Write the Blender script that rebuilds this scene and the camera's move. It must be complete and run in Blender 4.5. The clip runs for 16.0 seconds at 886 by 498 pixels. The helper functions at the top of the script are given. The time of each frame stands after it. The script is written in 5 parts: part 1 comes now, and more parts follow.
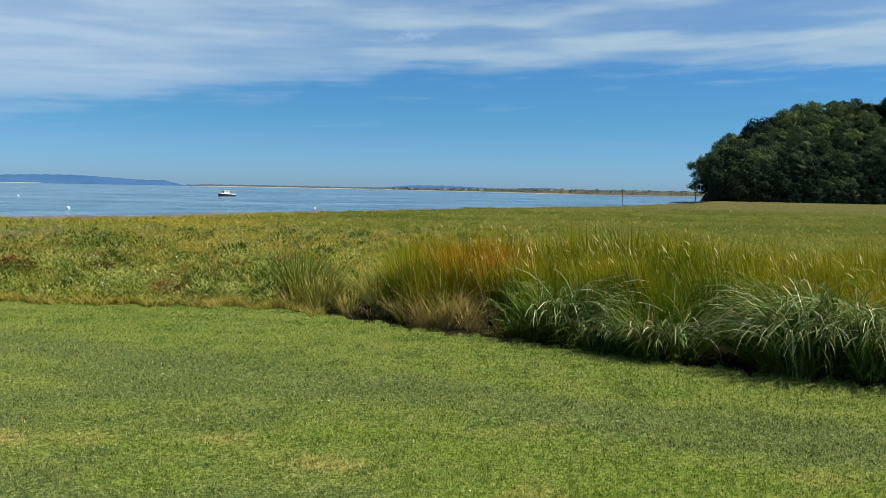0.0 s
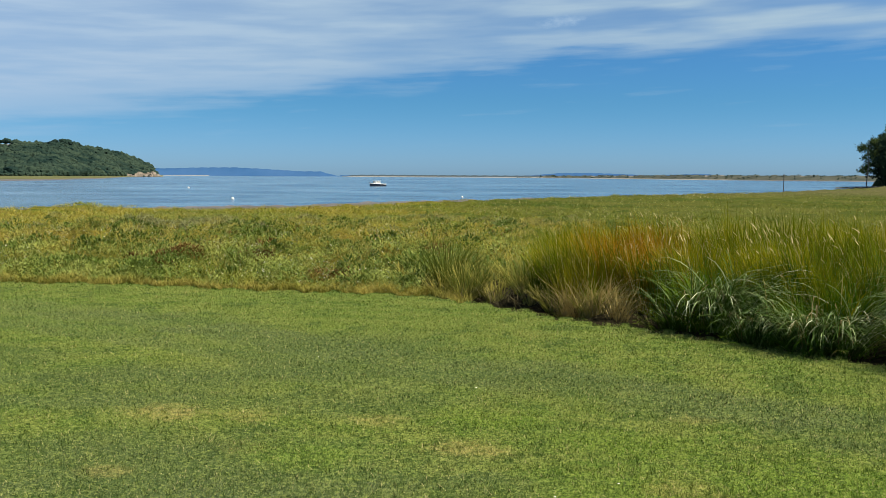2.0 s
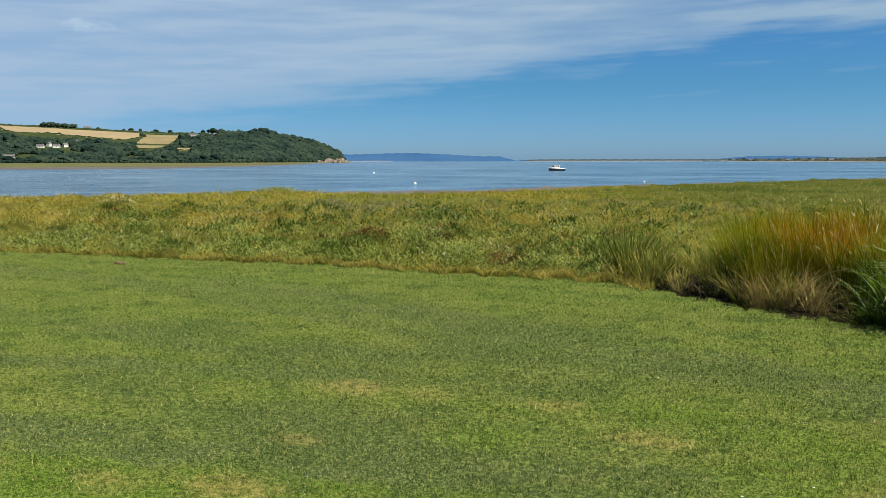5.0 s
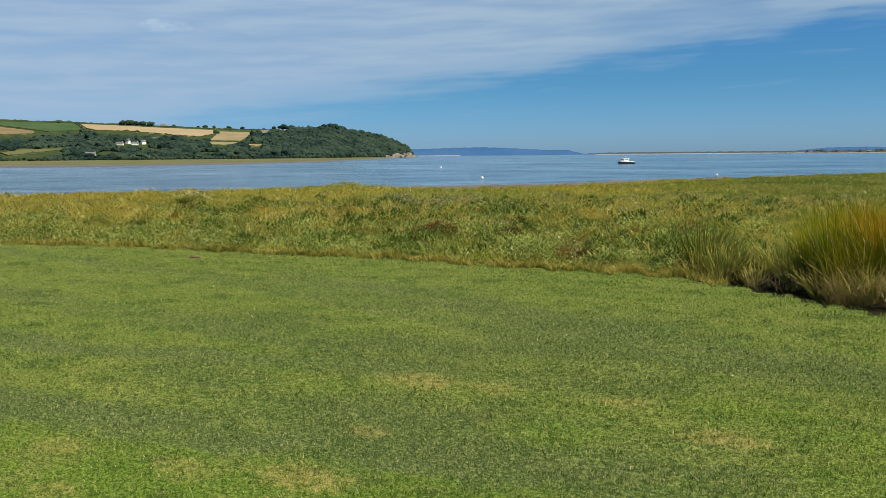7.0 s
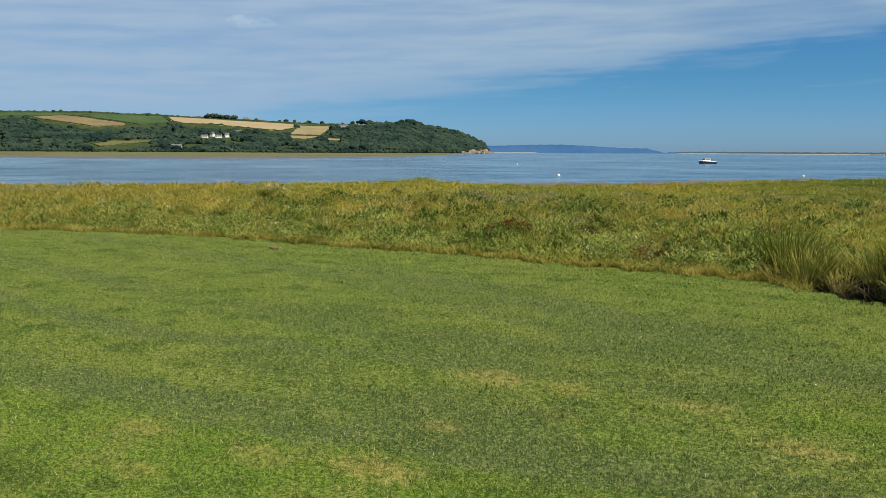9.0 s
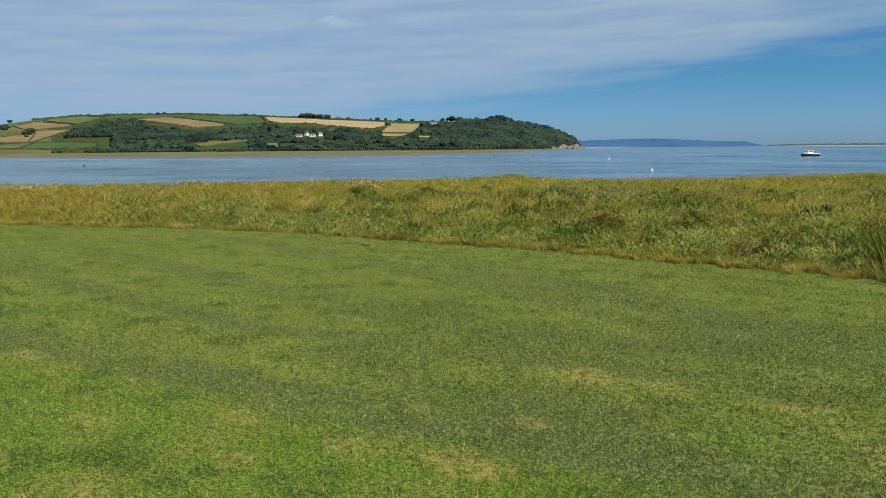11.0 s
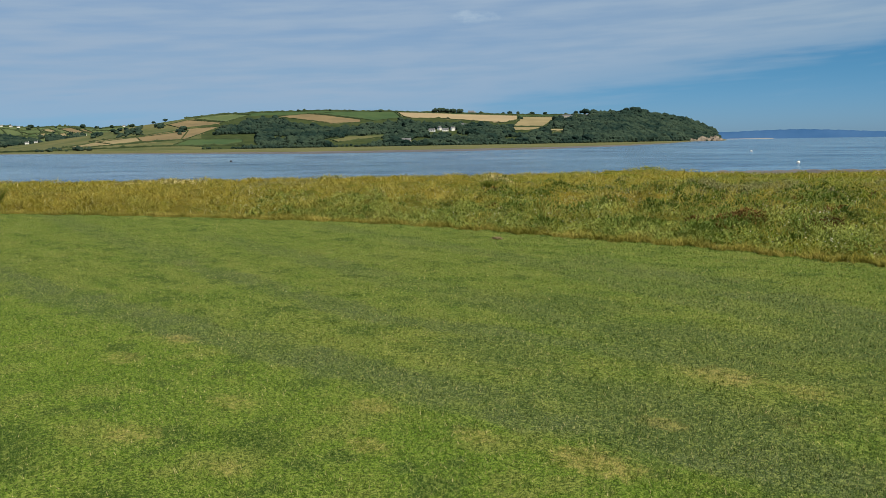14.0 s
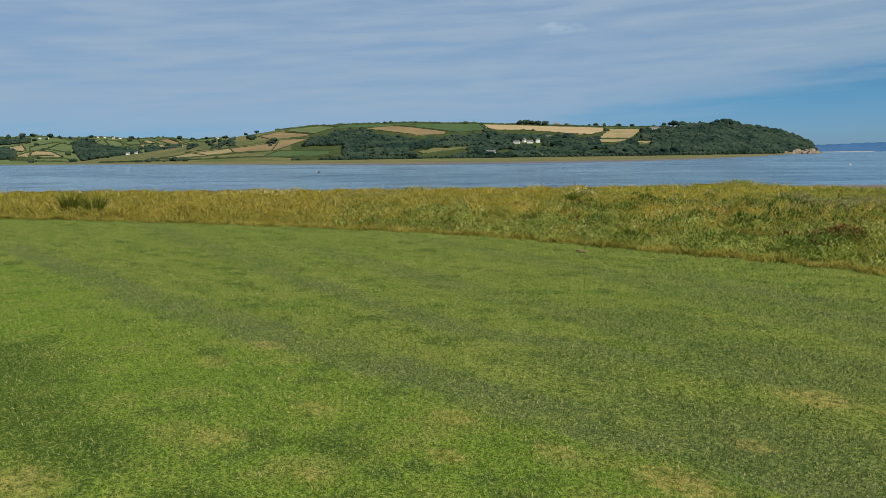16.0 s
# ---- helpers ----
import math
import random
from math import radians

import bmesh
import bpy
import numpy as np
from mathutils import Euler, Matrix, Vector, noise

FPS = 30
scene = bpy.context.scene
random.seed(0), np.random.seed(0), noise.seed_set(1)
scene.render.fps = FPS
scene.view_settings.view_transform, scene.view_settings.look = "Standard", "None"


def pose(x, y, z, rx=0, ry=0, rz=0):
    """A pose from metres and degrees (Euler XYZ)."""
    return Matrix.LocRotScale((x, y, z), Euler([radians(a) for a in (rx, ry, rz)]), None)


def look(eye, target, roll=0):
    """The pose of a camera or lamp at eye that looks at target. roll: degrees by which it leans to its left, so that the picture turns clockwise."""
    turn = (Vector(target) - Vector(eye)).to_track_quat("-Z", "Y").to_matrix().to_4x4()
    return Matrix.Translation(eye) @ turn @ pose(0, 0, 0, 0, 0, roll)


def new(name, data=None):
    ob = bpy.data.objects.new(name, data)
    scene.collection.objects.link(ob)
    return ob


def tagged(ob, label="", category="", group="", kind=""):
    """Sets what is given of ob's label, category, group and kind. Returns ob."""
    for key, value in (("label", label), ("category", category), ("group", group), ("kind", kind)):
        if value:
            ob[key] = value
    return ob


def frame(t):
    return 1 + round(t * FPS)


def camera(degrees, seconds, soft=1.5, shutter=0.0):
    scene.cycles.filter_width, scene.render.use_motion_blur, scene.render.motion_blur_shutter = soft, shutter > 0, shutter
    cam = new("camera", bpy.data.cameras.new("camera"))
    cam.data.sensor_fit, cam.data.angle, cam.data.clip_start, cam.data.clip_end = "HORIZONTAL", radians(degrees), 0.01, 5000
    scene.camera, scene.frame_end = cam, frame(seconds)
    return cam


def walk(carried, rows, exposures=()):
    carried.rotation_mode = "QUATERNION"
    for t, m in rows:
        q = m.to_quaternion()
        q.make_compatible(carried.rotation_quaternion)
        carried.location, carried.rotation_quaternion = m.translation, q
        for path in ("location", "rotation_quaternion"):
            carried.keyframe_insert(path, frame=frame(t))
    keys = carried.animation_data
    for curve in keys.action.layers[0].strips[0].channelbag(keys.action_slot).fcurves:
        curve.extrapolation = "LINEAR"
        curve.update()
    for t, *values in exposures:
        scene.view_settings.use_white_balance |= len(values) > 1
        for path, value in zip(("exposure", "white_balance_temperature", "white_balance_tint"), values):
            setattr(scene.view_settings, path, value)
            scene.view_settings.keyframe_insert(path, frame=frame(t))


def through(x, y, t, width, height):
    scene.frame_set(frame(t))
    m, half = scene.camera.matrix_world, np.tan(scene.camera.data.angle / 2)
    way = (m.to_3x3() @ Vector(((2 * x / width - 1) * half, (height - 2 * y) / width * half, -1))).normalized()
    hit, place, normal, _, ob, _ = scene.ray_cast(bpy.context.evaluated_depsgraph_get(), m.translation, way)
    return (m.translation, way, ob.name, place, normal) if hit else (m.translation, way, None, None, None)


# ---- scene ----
# A lawn above a salt marsh at the mouth of an estuary, in summer sun.
# x right, y ahead, z up; the eye stands 1.6 m over the lawn. Bearings count degrees to the left of y.
EYE, WATER = 1.6, -3.4
cam = camera(55.85, 16.0, 0.78)
TURN = [
    (0.0, 0.00, -4.06, -1.07), (0.5, 1.49, -4.22, -1.40), (1.0, 3.91, -4.53, -1.18), (1.5, 7.32, -4.76, -0.70),
    (2.0, 10.02, -4.98, -0.34), (2.5, 12.91, -5.15, -0.04), (3.0, 15.28, -5.39, 0.11), (3.5, 17.28, -5.62, 0.30),
    (4.0, 18.56, -5.83, 0.05), (4.5, 19.76, -5.97, -0.11), (5.0, 22.19, -6.05, 0.06), (7.5, 27.62, -6.47, 0.35),
    (8.0, 28.84, -6.51, 0.08), (8.5, 30.19, -6.62, -0.18), (9.0, 31.95, -6.66, -0.31), (9.5, 33.51, -6.71, -0.16),
    (12.0, 40.95, -7.12, 0.84), (12.5, 42.40, -7.25, 1.00), (13.0, 44.21, -7.30, 1.04), (13.5, 45.80, -7.28, 1.04),
    (14.0, 47.02, -7.21, 0.99), (14.5, 48.39, -6.95, 0.89), (15.0, 49.54, -6.65, 0.81), (15.5, 51.23, -6.47, 0.89),
    (16.0, 52.76, -6.32, 0.79)]
# the eye drifts a hand's width to the left as it turns
walk(cam, [(t, pose(-0.035 * min(1.0, max(0.0, (t - 3.0) / 5.0)), 0, EYE, 90 + tilt, lean, turn)) for t, turn, tilt, lean in TURN], [(0.0, 0.50), (5.0, 0.35), (9.0, 0.24), (16.0, 0.06)])

# ---- sun and sky ----
SUN_BEARING, SUN_HEIGHT = -94, 54
away = Vector((-math.sin(radians(SUN_BEARING)) * math.cos(radians(SUN_HEIGHT)),
               math.cos(radians(SUN_BEARING)) * math.cos(radians(SUN_HEIGHT)), math.sin(radians(SUN_HEIGHT))))
sun = new("sun", bpy.data.lights.new("sun", "SUN"))
sun.data.energy, sun.data.angle, sun.data.color = 5.9, radians(0.5), (1.0, 0.92, 0.74)
sun.matrix_world = look(away * 50, (0, 0, 0))


class Nodes:
    """Short hand for a node tree."""

    def __init__(self, tree):
        self.tree = tree
        tree.nodes.clear()

    def add(self, kind, **values):
        node = self.tree.nodes.new(kind)
        for key, value in values.items():
            setattr(node, key, value)
        return node

    def put(self, socket, value):
        if isinstance(value, bpy.types.NodeSocket):
            self.tree.links.new(value, socket)
        elif value is not None:
            socket.default_value = value

    def math(self, op, a, b=None, c=None, clamp=False):
        node = self.add("ShaderNodeMath", operation=op, use_clamp=clamp)
        for socket, value in zip(node.inputs, (a, b, c)):
            self.put(socket, value)
        return node.outputs[0]

    def step(self, value, low, high, to_low=0.0, to_high=1.0):
        node = self.add("ShaderNodeMapRange", interpolation_type="SMOOTHSTEP")
        for socket, v in zip(node.inputs, (value, low, high, to_low, to_high)):
            self.put(socket, v)
        return node.outputs[0]

    def noise(self, where, scale, detail=4.0, rough=0.55):
        node = self.add("ShaderNodeTexNoise")
        self.put(node.inputs["Vector"], where)
        node.inputs["Scale"].default_value, node.inputs["Detail"].default_value = scale, detail
        node.inputs["Roughness"].default_value = rough
        return node.outputs["Fac"]

    def mix(self, factor, a, b, blend="MIX"):
        node = self.add("ShaderNodeMix", data_type="RGBA", blend_type=blend)
        self.put(node.inputs[0], factor)
        self.put(node.inputs[6], a if isinstance(a, bpy.types.NodeSocket) else (*a, 1.0))
        self.put(node.inputs[7], b if isinstance(b, bpy.types.NodeSocket) else (*b, 1.0))
        return node.outputs[2]

    def scaled(self, where, x, y, z):
        node = self.add("ShaderNodeVectorMath", operation="MULTIPLY")
        self.put(node.inputs[0], where)
        node.inputs[1].default_value = (x, y, z)
        return node.outputs[0]


world = bpy.data.worlds.new("sky")
scene.world = world
world.use_nodes = True
w = Nodes(world.node_tree)
sky = w.add("ShaderNodeTexSky", sky_type="NISHITA", sun_disc=False, sun_elevation=radians(SUN_HEIGHT),
            sun_rotation=radians(-SUN_BEARING), altitude=0.0, air_density=1.0, dust_density=0.35, ozone_density=3.0)
ways = w.add("ShaderNodeTexCoord").outputs["Generated"]
split = w.add("ShaderNodeSeparateXYZ")
w.put(split.inputs[0], ways)
wx, wy, wz = split.outputs
bearing = w.math("MULTIPLY", w.math("ARCTAN2", w.math("MULTIPLY", wx, -1.0), wy), 57.2958)
height = w.math("MULTIPLY", w.math("ARCSINE", wz), 57.2958)
# thin high cloud: a soft veil, streaked along the horizon, whose lower edge climbs from left to right
plane = w.add("ShaderNodeCombineXYZ")
w.put(plane.inputs[0], w.math("MULTIPLY", bearing, 0.055))
w.put(plane.inputs[1], w.math("MULTIPLY", w.math("ADD", height, w.math("MULTIPLY", bearing, 0.035)), 0.42))
streaks = w.noise(plane.outputs[0], 1.0, 4.0, 0.46)
wisps = w.noise(w.scaled(plane.outputs[0], 1.6, 2.0, 1.0), 1.5, 5.0, 0.5)
fall = w.add("ShaderNodeMapRange")
for socket, value in zip(fall.inputs, (bearing, 2.0, 48.0, 7.9, 0.6)):
    w.put(socket, value)
edge = w.math("ADD", fall.outputs[0], w.math("MULTIPLY", w.math("SUBTRACT", wisps, 0.5), 4.5))
veil = w.step(w.math("SUBTRACT", height, edge), -0.5, w.step(bearing, 0.0, 40.0, 1.2, 2.8))
gaps = w.step(streaks, w.step(bearing, -5.0, 35.0, 0.42, 0.25), w.step(bearing, -5.0, 35.0, 0.60, 0.55), w.step(bearing, -5.0, 35.0, 0.40, 0.90), 1.0)
soft = w.step(wisps, 0.30, 0.70, 0.68, 0.98)
low_wisp = w.math("MULTIPLY", w.step(wisps, 0.58, 0.75), w.step(height, 1.5, 4.0, 0.0, 0.16))
cover = w.math("MAXIMUM", w.math("MULTIPLY", w.math("MULTIPLY", veil, gaps), w.math("MULTIPLY", soft, w.step(height, 13.0, 40.0, 1.0, 0.15))), low_wisp)
# clear air: deeper blue above the pale band that lies on the horizon
clear = w.mix(w.step(height, 0.0, 5.5), (0.38, 0.67, 1.20), (0.252, 0.585, 0.905))
clear = w.mix(w.step(height, 12.0, 50.0), clear, (0.30, 0.46, 0.56))
blue = w.mix(1.0, sky.outputs[0], clear, "MULTIPLY")
# two brighter tufts in the veil
tuft = None
for ta_, th_, wide_, tall_ in ((44.7, 8.3, 1.7, 0.50), (2.3, 10.2, 1.5, 0.45)):
    off = w.math("ADD", w.math("POWER", w.math("ABSOLUTE", w.math("DIVIDE", w.math("SUBTRACT", bearing, ta_), wide_)), 2.0),
                 w.math("POWER", w.math("ABSOLUTE", w.math("DIVIDE", w.math("SUBTRACT", height, th_), tall_)), 2.0))
    one = w.step(w.math("ADD", off, w.math("MULTIPLY", w.noise(w.scaled(ways, 30.0, 30.0, 60.0), 1.0, 5.0, 0.65), 4.5)), 3.4, 1.2, 0.0, 0.45)
    tuft = one if tuft is None else w.math("MAXIMUM", tuft, one)
back = w.add("ShaderNodeBackground")
w.put(back.inputs[0], w.mix(tuft, w.mix(cover, blue, w.mix(w.step(bearing, -10.0, 50.0), (3.75, 5.1, 6.2), (3.75, 5.1, 6.8))), (6.2, 7.6, 8.6)))
back.inputs[1].default_value = 0.08
w.put(w.add("ShaderNodeOutputWorld").inputs[0], back.outputs[0])

# ---- materials ----
def material(name, paint, rough=0.8, metal=0.0, bump=None, through=0.0, gloss=None, upward=0.0):
    """A material; paint(n, where) gives the base colour, bump(n, where) a height and its strength and distance."""
    m = bpy.data.materials.new(name)
    m.use_nodes = True
    n = Nodes(m.node_tree)
    where = n.add("ShaderNodeNewGeometry").outputs["Position"]
    skin = n.add("ShaderNodeBsdfPrincipled")
    colour = paint(n, where)
    n.put(skin.inputs["Base Color"], colour if isinstance(colour, bpy.types.NodeSocket) else (*colour, 1.0))
    n.put(skin.inputs["Roughness"], rough)
    skin.inputs["Metallic"].default_value = metal
    if gloss is not None:
        skin.inputs["Specular IOR Level"].default_value = gloss
    if upward:
        # thin blades catch light like the turf that they make up, so their normals lean towards the sky
        tilt = n.add("ShaderNodeMix", data_type="VECTOR")
        tilt.inputs[0].default_value = upward
        n.put(tilt.inputs[4], n.add("ShaderNodeNewGeometry").outputs["Normal"])
        tilt.inputs[5].default_value = (0.0, 0.0, 1.0)
        unit = n.add("ShaderNodeVectorMath", operation="NORMALIZE")
        n.put(unit.inputs[0], tilt.outputs[1])
        n.put(skin.inputs["Normal"], unit.outputs[0])
    if bump:
        h, strength, depth = bump(n, where)
        node = n.add("ShaderNodeBump")
        node.inputs["Strength"].default_value, node.inputs["Distance"].default_value = strength, depth
        n.put(node.inputs["Height"], h)
        n.put(skin.inputs["Normal"], node.outputs[0])
    last = skin.outputs[0]
    if through:
        thin = n.add("ShaderNodeBsdfTranslucent")
        n.put(thin.inputs[0], colour if isinstance(colour, bpy.types.NodeSocket) else (*colour, 1.0))
        both = n.add("ShaderNodeMixShader")
        both.inputs[0].default_value = through
        n.put(both.inputs[1], last)
        n.put(both.inputs[2], thin.outputs[0])
        last = both.outputs[0]
    n.put(n.add("ShaderNodeOutputMaterial").inputs[0], last)
    return m


def island(n):
    return n.add("ShaderNodeNewGeometry").outputs["Random Per Island"]


def any_one(n):
    return n.add("ShaderNodeObjectInfo").outputs["Random"]


# scorched spots: place, size, strength
DRY = [(-0.67, 4.78, 0.34, 0.9), (-2.80, 5.12, 0.40, 1.0), (-2.48, 3.27, 0.36, 1.0), (-6.65, 3.07, 0.28, 1.0), (-1.36, 5.25, 0.30, 0.7),
       (-2.25, 5.17, 0.30, 0.6), (0.50, 4.32, 0.30, 0.7), (2.19, 4.63, 0.30, 0.6), (-2.55, 4.02, 0.20, 0.7), (-4.00, 3.06, 0.28, 0.7), (-3.15, 3.13, 0.22, 0.7),
       (-4.62, 1.78, 0.30, 0.8), (-3.75, 1.93, 0.22, 0.7), (-4.70, 2.50, 0.28, 0.6), (-4.57, 0.75, 0.40, 0.7), (-6.34, 2.45, 0.28, 0.6), (-3.48, 2.63, 0.22, 0.7), (0.71, 5.58, 0.20, 0.6)]
# lush dark and fresh bright spots: place, size
LUSH = [(-7.4, 1.0, 1.5), (-6.0, 0.9, 1.2), (-5.0, 1.1, 0.8), (-3.96, 2.25, 0.4), (-8.6, 0.2, 1.6), (-4.9, 0.2, 0.8), (-3.6, 1.3, 0.5)]
# patches of grey-green clover: place, size
CLOVER = [(-2.4, 4.3, 1.4), (-1.7, 5.6, 0.9), (-2.4, 6.5, 1.0), (-3.4, 5.8, 1.5), (-4.3, 4.6, 0.9), (-0.3, 6.5, 0.9), (2.5, 5.7, 0.9), (-5.2, 6.4, 1.2), (-2.0, 7.6, 1.4)]
BRIGHT = [(1.3, 4.5, 1.0), (0.2, 4.2, 0.8), (2.6, 4.2, 1.0), (-9.3, 1.8, 1.0), (-7.9, 2.0, 0.8), (-6.5, 2.1, 0.7), (-10.8, 2.2, 0.9), (-1.6, 4.5, 0.5), (0.3, 5.0, 0.6), (-0.6, 5.4, 0.5)]
# grey-green clover lanes that the mower leaves: half width, strength and line
LANES = [(0.38, 0.8, ((-3.6, 4.05), (-2.0, 4.25), (-0.9, 4.45))),
         (0.30, 1.0, ((-18, 3.05), (-9, 3.1), (-6.3, 3.4), (-4, 3.57), (-2.4, 3.72), (-0.8, 4.05), (-0.2, 4.15))),
         (0.24, 0.9, ((-12, 5.3), (-8, 4.95), (-6, 4.72), (-4.6, 5.05), (-2.5, 5.5))),
         (0.30, 0.7, ((-14, 7.2), (-7, 6.2), (-4.5, 5.8), (-3.5, 6.1), (-1.5, 6.3))),
         (0.55, 0.9, ((-7, 9.0), (-4, 8.2), (-2.4, 7.3), (-1, 6.75), (0, 6.5), (1, 5.9), (2.2, 5.4), (4, 4.9))),
         (0.30, 0.6, ((-14, 9.6), (-8, 8.6), (-4, 7.3), (-1, 6.0))),
         (0.35, 0.6, ((-22, 7.0), (-16, 6.0), (-11, 5.4)))]


def lawn_paint(n, where, blade):
    """Mown turf: mower bands, bright and clover-dark patches, a few scorched spots."""
    parts = n.add("ShaderNodeSeparateXYZ")
    n.put(parts.inputs[0], where)
    x, y, _ = parts.outputs
    big, mid, fine = n.noise(where, 0.45, 3.0), n.noise(where, 2.2, 5.0, 0.65), n.noise(where, 14.0, 4.0, 0.65)
    lane = n.math("ADD", n.math("ADD", y, n.math("MULTIPLY", x, -0.06)), n.math("MULTIPLY", n.math("SUBTRACT", mid, 0.5), 0.9))
    ragged = n.math("ADD", y, n.math("MULTIPLY", n.math("SUBTRACT", n.noise(n.scaled(where, 1.0, 1.6, 0.0), 1.7, 4.0, 0.7), 0.5), 0.95))
    band = None
    for half, strength, line in LANES:
        at = line[0][1]
        for (x0, y0), (x1, y1) in zip(line, line[1:]):
            ramp = n.add("ShaderNodeMapRange")
            for socket, value in zip(ramp.inputs, (x, x0, x1, 0.0, y1 - y0)):
                n.put(socket, value)
            at = n.math("ADD", ramp.outputs[0], at)
        one = n.step(n.math("ABSOLUTE", n.math("SUBTRACT", ragged, at)), half * 1.35, half * 0.55, 0.0, strength)
        one = n.math("MULTIPLY", one, n.math("MULTIPLY", n.step(x, line[0][0] - 1.0, line[0][0] + 1.0), n.step(x, line[-1][0] + 1.0, line[-1][0] - 1.0)))
        band = one if band is None else n.math("MAXIMUM", band, one)
    band = n.math("MULTIPLY", band, n.step(n.noise(where, 0.9, 4.0, 0.65), 0.36, 0.54, 0.45, 1.0))
    track = n.add("ShaderNodeCombineXYZ")
    n.put(track.inputs[0], n.math("MULTIPLY", x, 0.8))
    n.put(track.inputs[1], n.math("MULTIPLY", lane, 4.5))
    streak = n.noise(track.outputs[0], 1.0, 5.0, 0.65)

    def spots(list_, reach):
        total = None
        for sx, sy, r, *more in list_:
            gap = n.add("ShaderNodeVectorMath", operation="DISTANCE")
            n.put(gap.inputs[0], n.scaled(where, 1.0, 1.6, 0.0))
            gap.inputs[1].default_value = (sx, sy * 1.6, 0.0)
            one = n.step(n.math("ADD", gap.outputs[1], n.math("MULTIPLY", n.math("ADD", fine, mid), r * reach)), r * 2.1, r * 1.4, 0.0, more[0] if more else 1.0)
            total = one if total is None else n.math("MAXIMUM", total, one)
        return total

    c = n.mix(n.step(big, 0.42, 0.58), (0.096, 0.160, 0.022), (0.140, 0.188, 0.034))
    c = n.mix(n.step(streak, 0.46, 0.60, 0.0, 0.8), c, (0.205, 0.232, 0.056))
    c = n.mix(n.step(streak, 0.44, 0.34, 0.0, 0.7), c, (0.060, 0.100, 0.020))
    c = n.mix(n.step(lane, 4.2, 3.0, 0.0, 0.7), c, (0.108, 0.196, 0.016))
    c = n.mix(n.step(mid, 0.52, 0.62, 0.0, 0.8), c, (0.190, 0.214, 0.050))
    c = n.mix(n.step(mid, 0.46, 0.38, 0.0, 0.9), c, (0.044, 0.086, 0.017))
    c = n.mix(n.math("MULTIPLY", band, n.step(mid, 0.35, 0.6, 0.60, 0.90)), c, (0.086, 0.112, 0.058))
    c = n.mix(n.math("MULTIPLY", spots(CLOVER, 1.1), 0.60), c, (0.066, 0.094, 0.040))
    c = n.mix(n.math("MULTIPLY", spots(BRIGHT, 1.1), 0.6), c, (0.128, 0.215, 0.018))
    c = n.mix(n.math("MULTIPLY", spots(LUSH, 1.1), 0.85), c, (0.020, 0.056, 0.008))
    c = n.mix(n.step(fine, 0.52, 0.62, 0.0, 0.55), c, (0.040, 0.078, 0.012))
    c = n.mix(n.step(fine, 0.45, 0.36, 0.0, 0.40), c, (0.205, 0.25, 0.055))
    tuft = n.noise(where, 32.0, 3.0, 0.6)
    c = n.mix(n.step(tuft, 0.51, 0.60, 0.0, 0.62), c, (0.026, 0.058, 0.008))
    c = n.mix(n.step(tuft, 0.46, 0.37, 0.0, 0.50), c, (0.265, 0.30, 0.070))
    speck = n.noise(where, 55.0, 2.0, 0.6)
    dots, lights = (0.30, 0.25) if blade else (0.8, 0.3)
    c = n.mix(n.step(speck, 0.50, 0.60, 0.0, dots), c, (0.018, 0.036, 0.006))
    c = n.mix(n.step(speck, 0.44, 0.34, 0.0, lights), c, (0.28, 0.31, 0.07))
    rusty = n.step(n.noise(where, 0.8, 5.0, 0.7), 0.58, 0.70, 0.0, 0.5)
    dry = n.math("MAXIMUM", n.math("MULTIPLY", spots(DRY, 1.1), n.step(fine, 0.40, 0.56, 1.0, 0.45)), n.math("MULTIPLY", rusty, n.step(speck, 0.40, 0.6)))
    c = n.mix(n.math("MULTIPLY", dry, n.step(speck, 0.35, 0.6, 0.80, 0.40)), c, n.mix(n.step(fine, 0.46, 0.60), (0.38, 0.30, 0.110), (0.22, 0.135, 0.045)))
    if blade:
        chance = island(n)
        c = n.mix(n.step(chance, 0.30, 0.18, 0.0, 0.50), c, (0.020, 0.044, 0.006))
        c = n.mix(n.step(chance, 0.60, 0.92, 0.0, 0.40), c, (0.36, 0.42, 0.12))
        c = n.mix(n.step(chance, 0.95, 0.97, 0.0, 0.8), c, (0.46, 0.40, 0.20))
        return c
    tiny = n.noise(where, 140.0, 2.0, 0.6)
    c = n.mix(n.step(tiny, 0.50, 0.62, 0.0, 0.7), c, (0.022, 0.042, 0.008))
    return n.mix(n.step(tiny, 0.46, 0.36, 0.0, 0.45), c, (0.27, 0.31, 0.08))


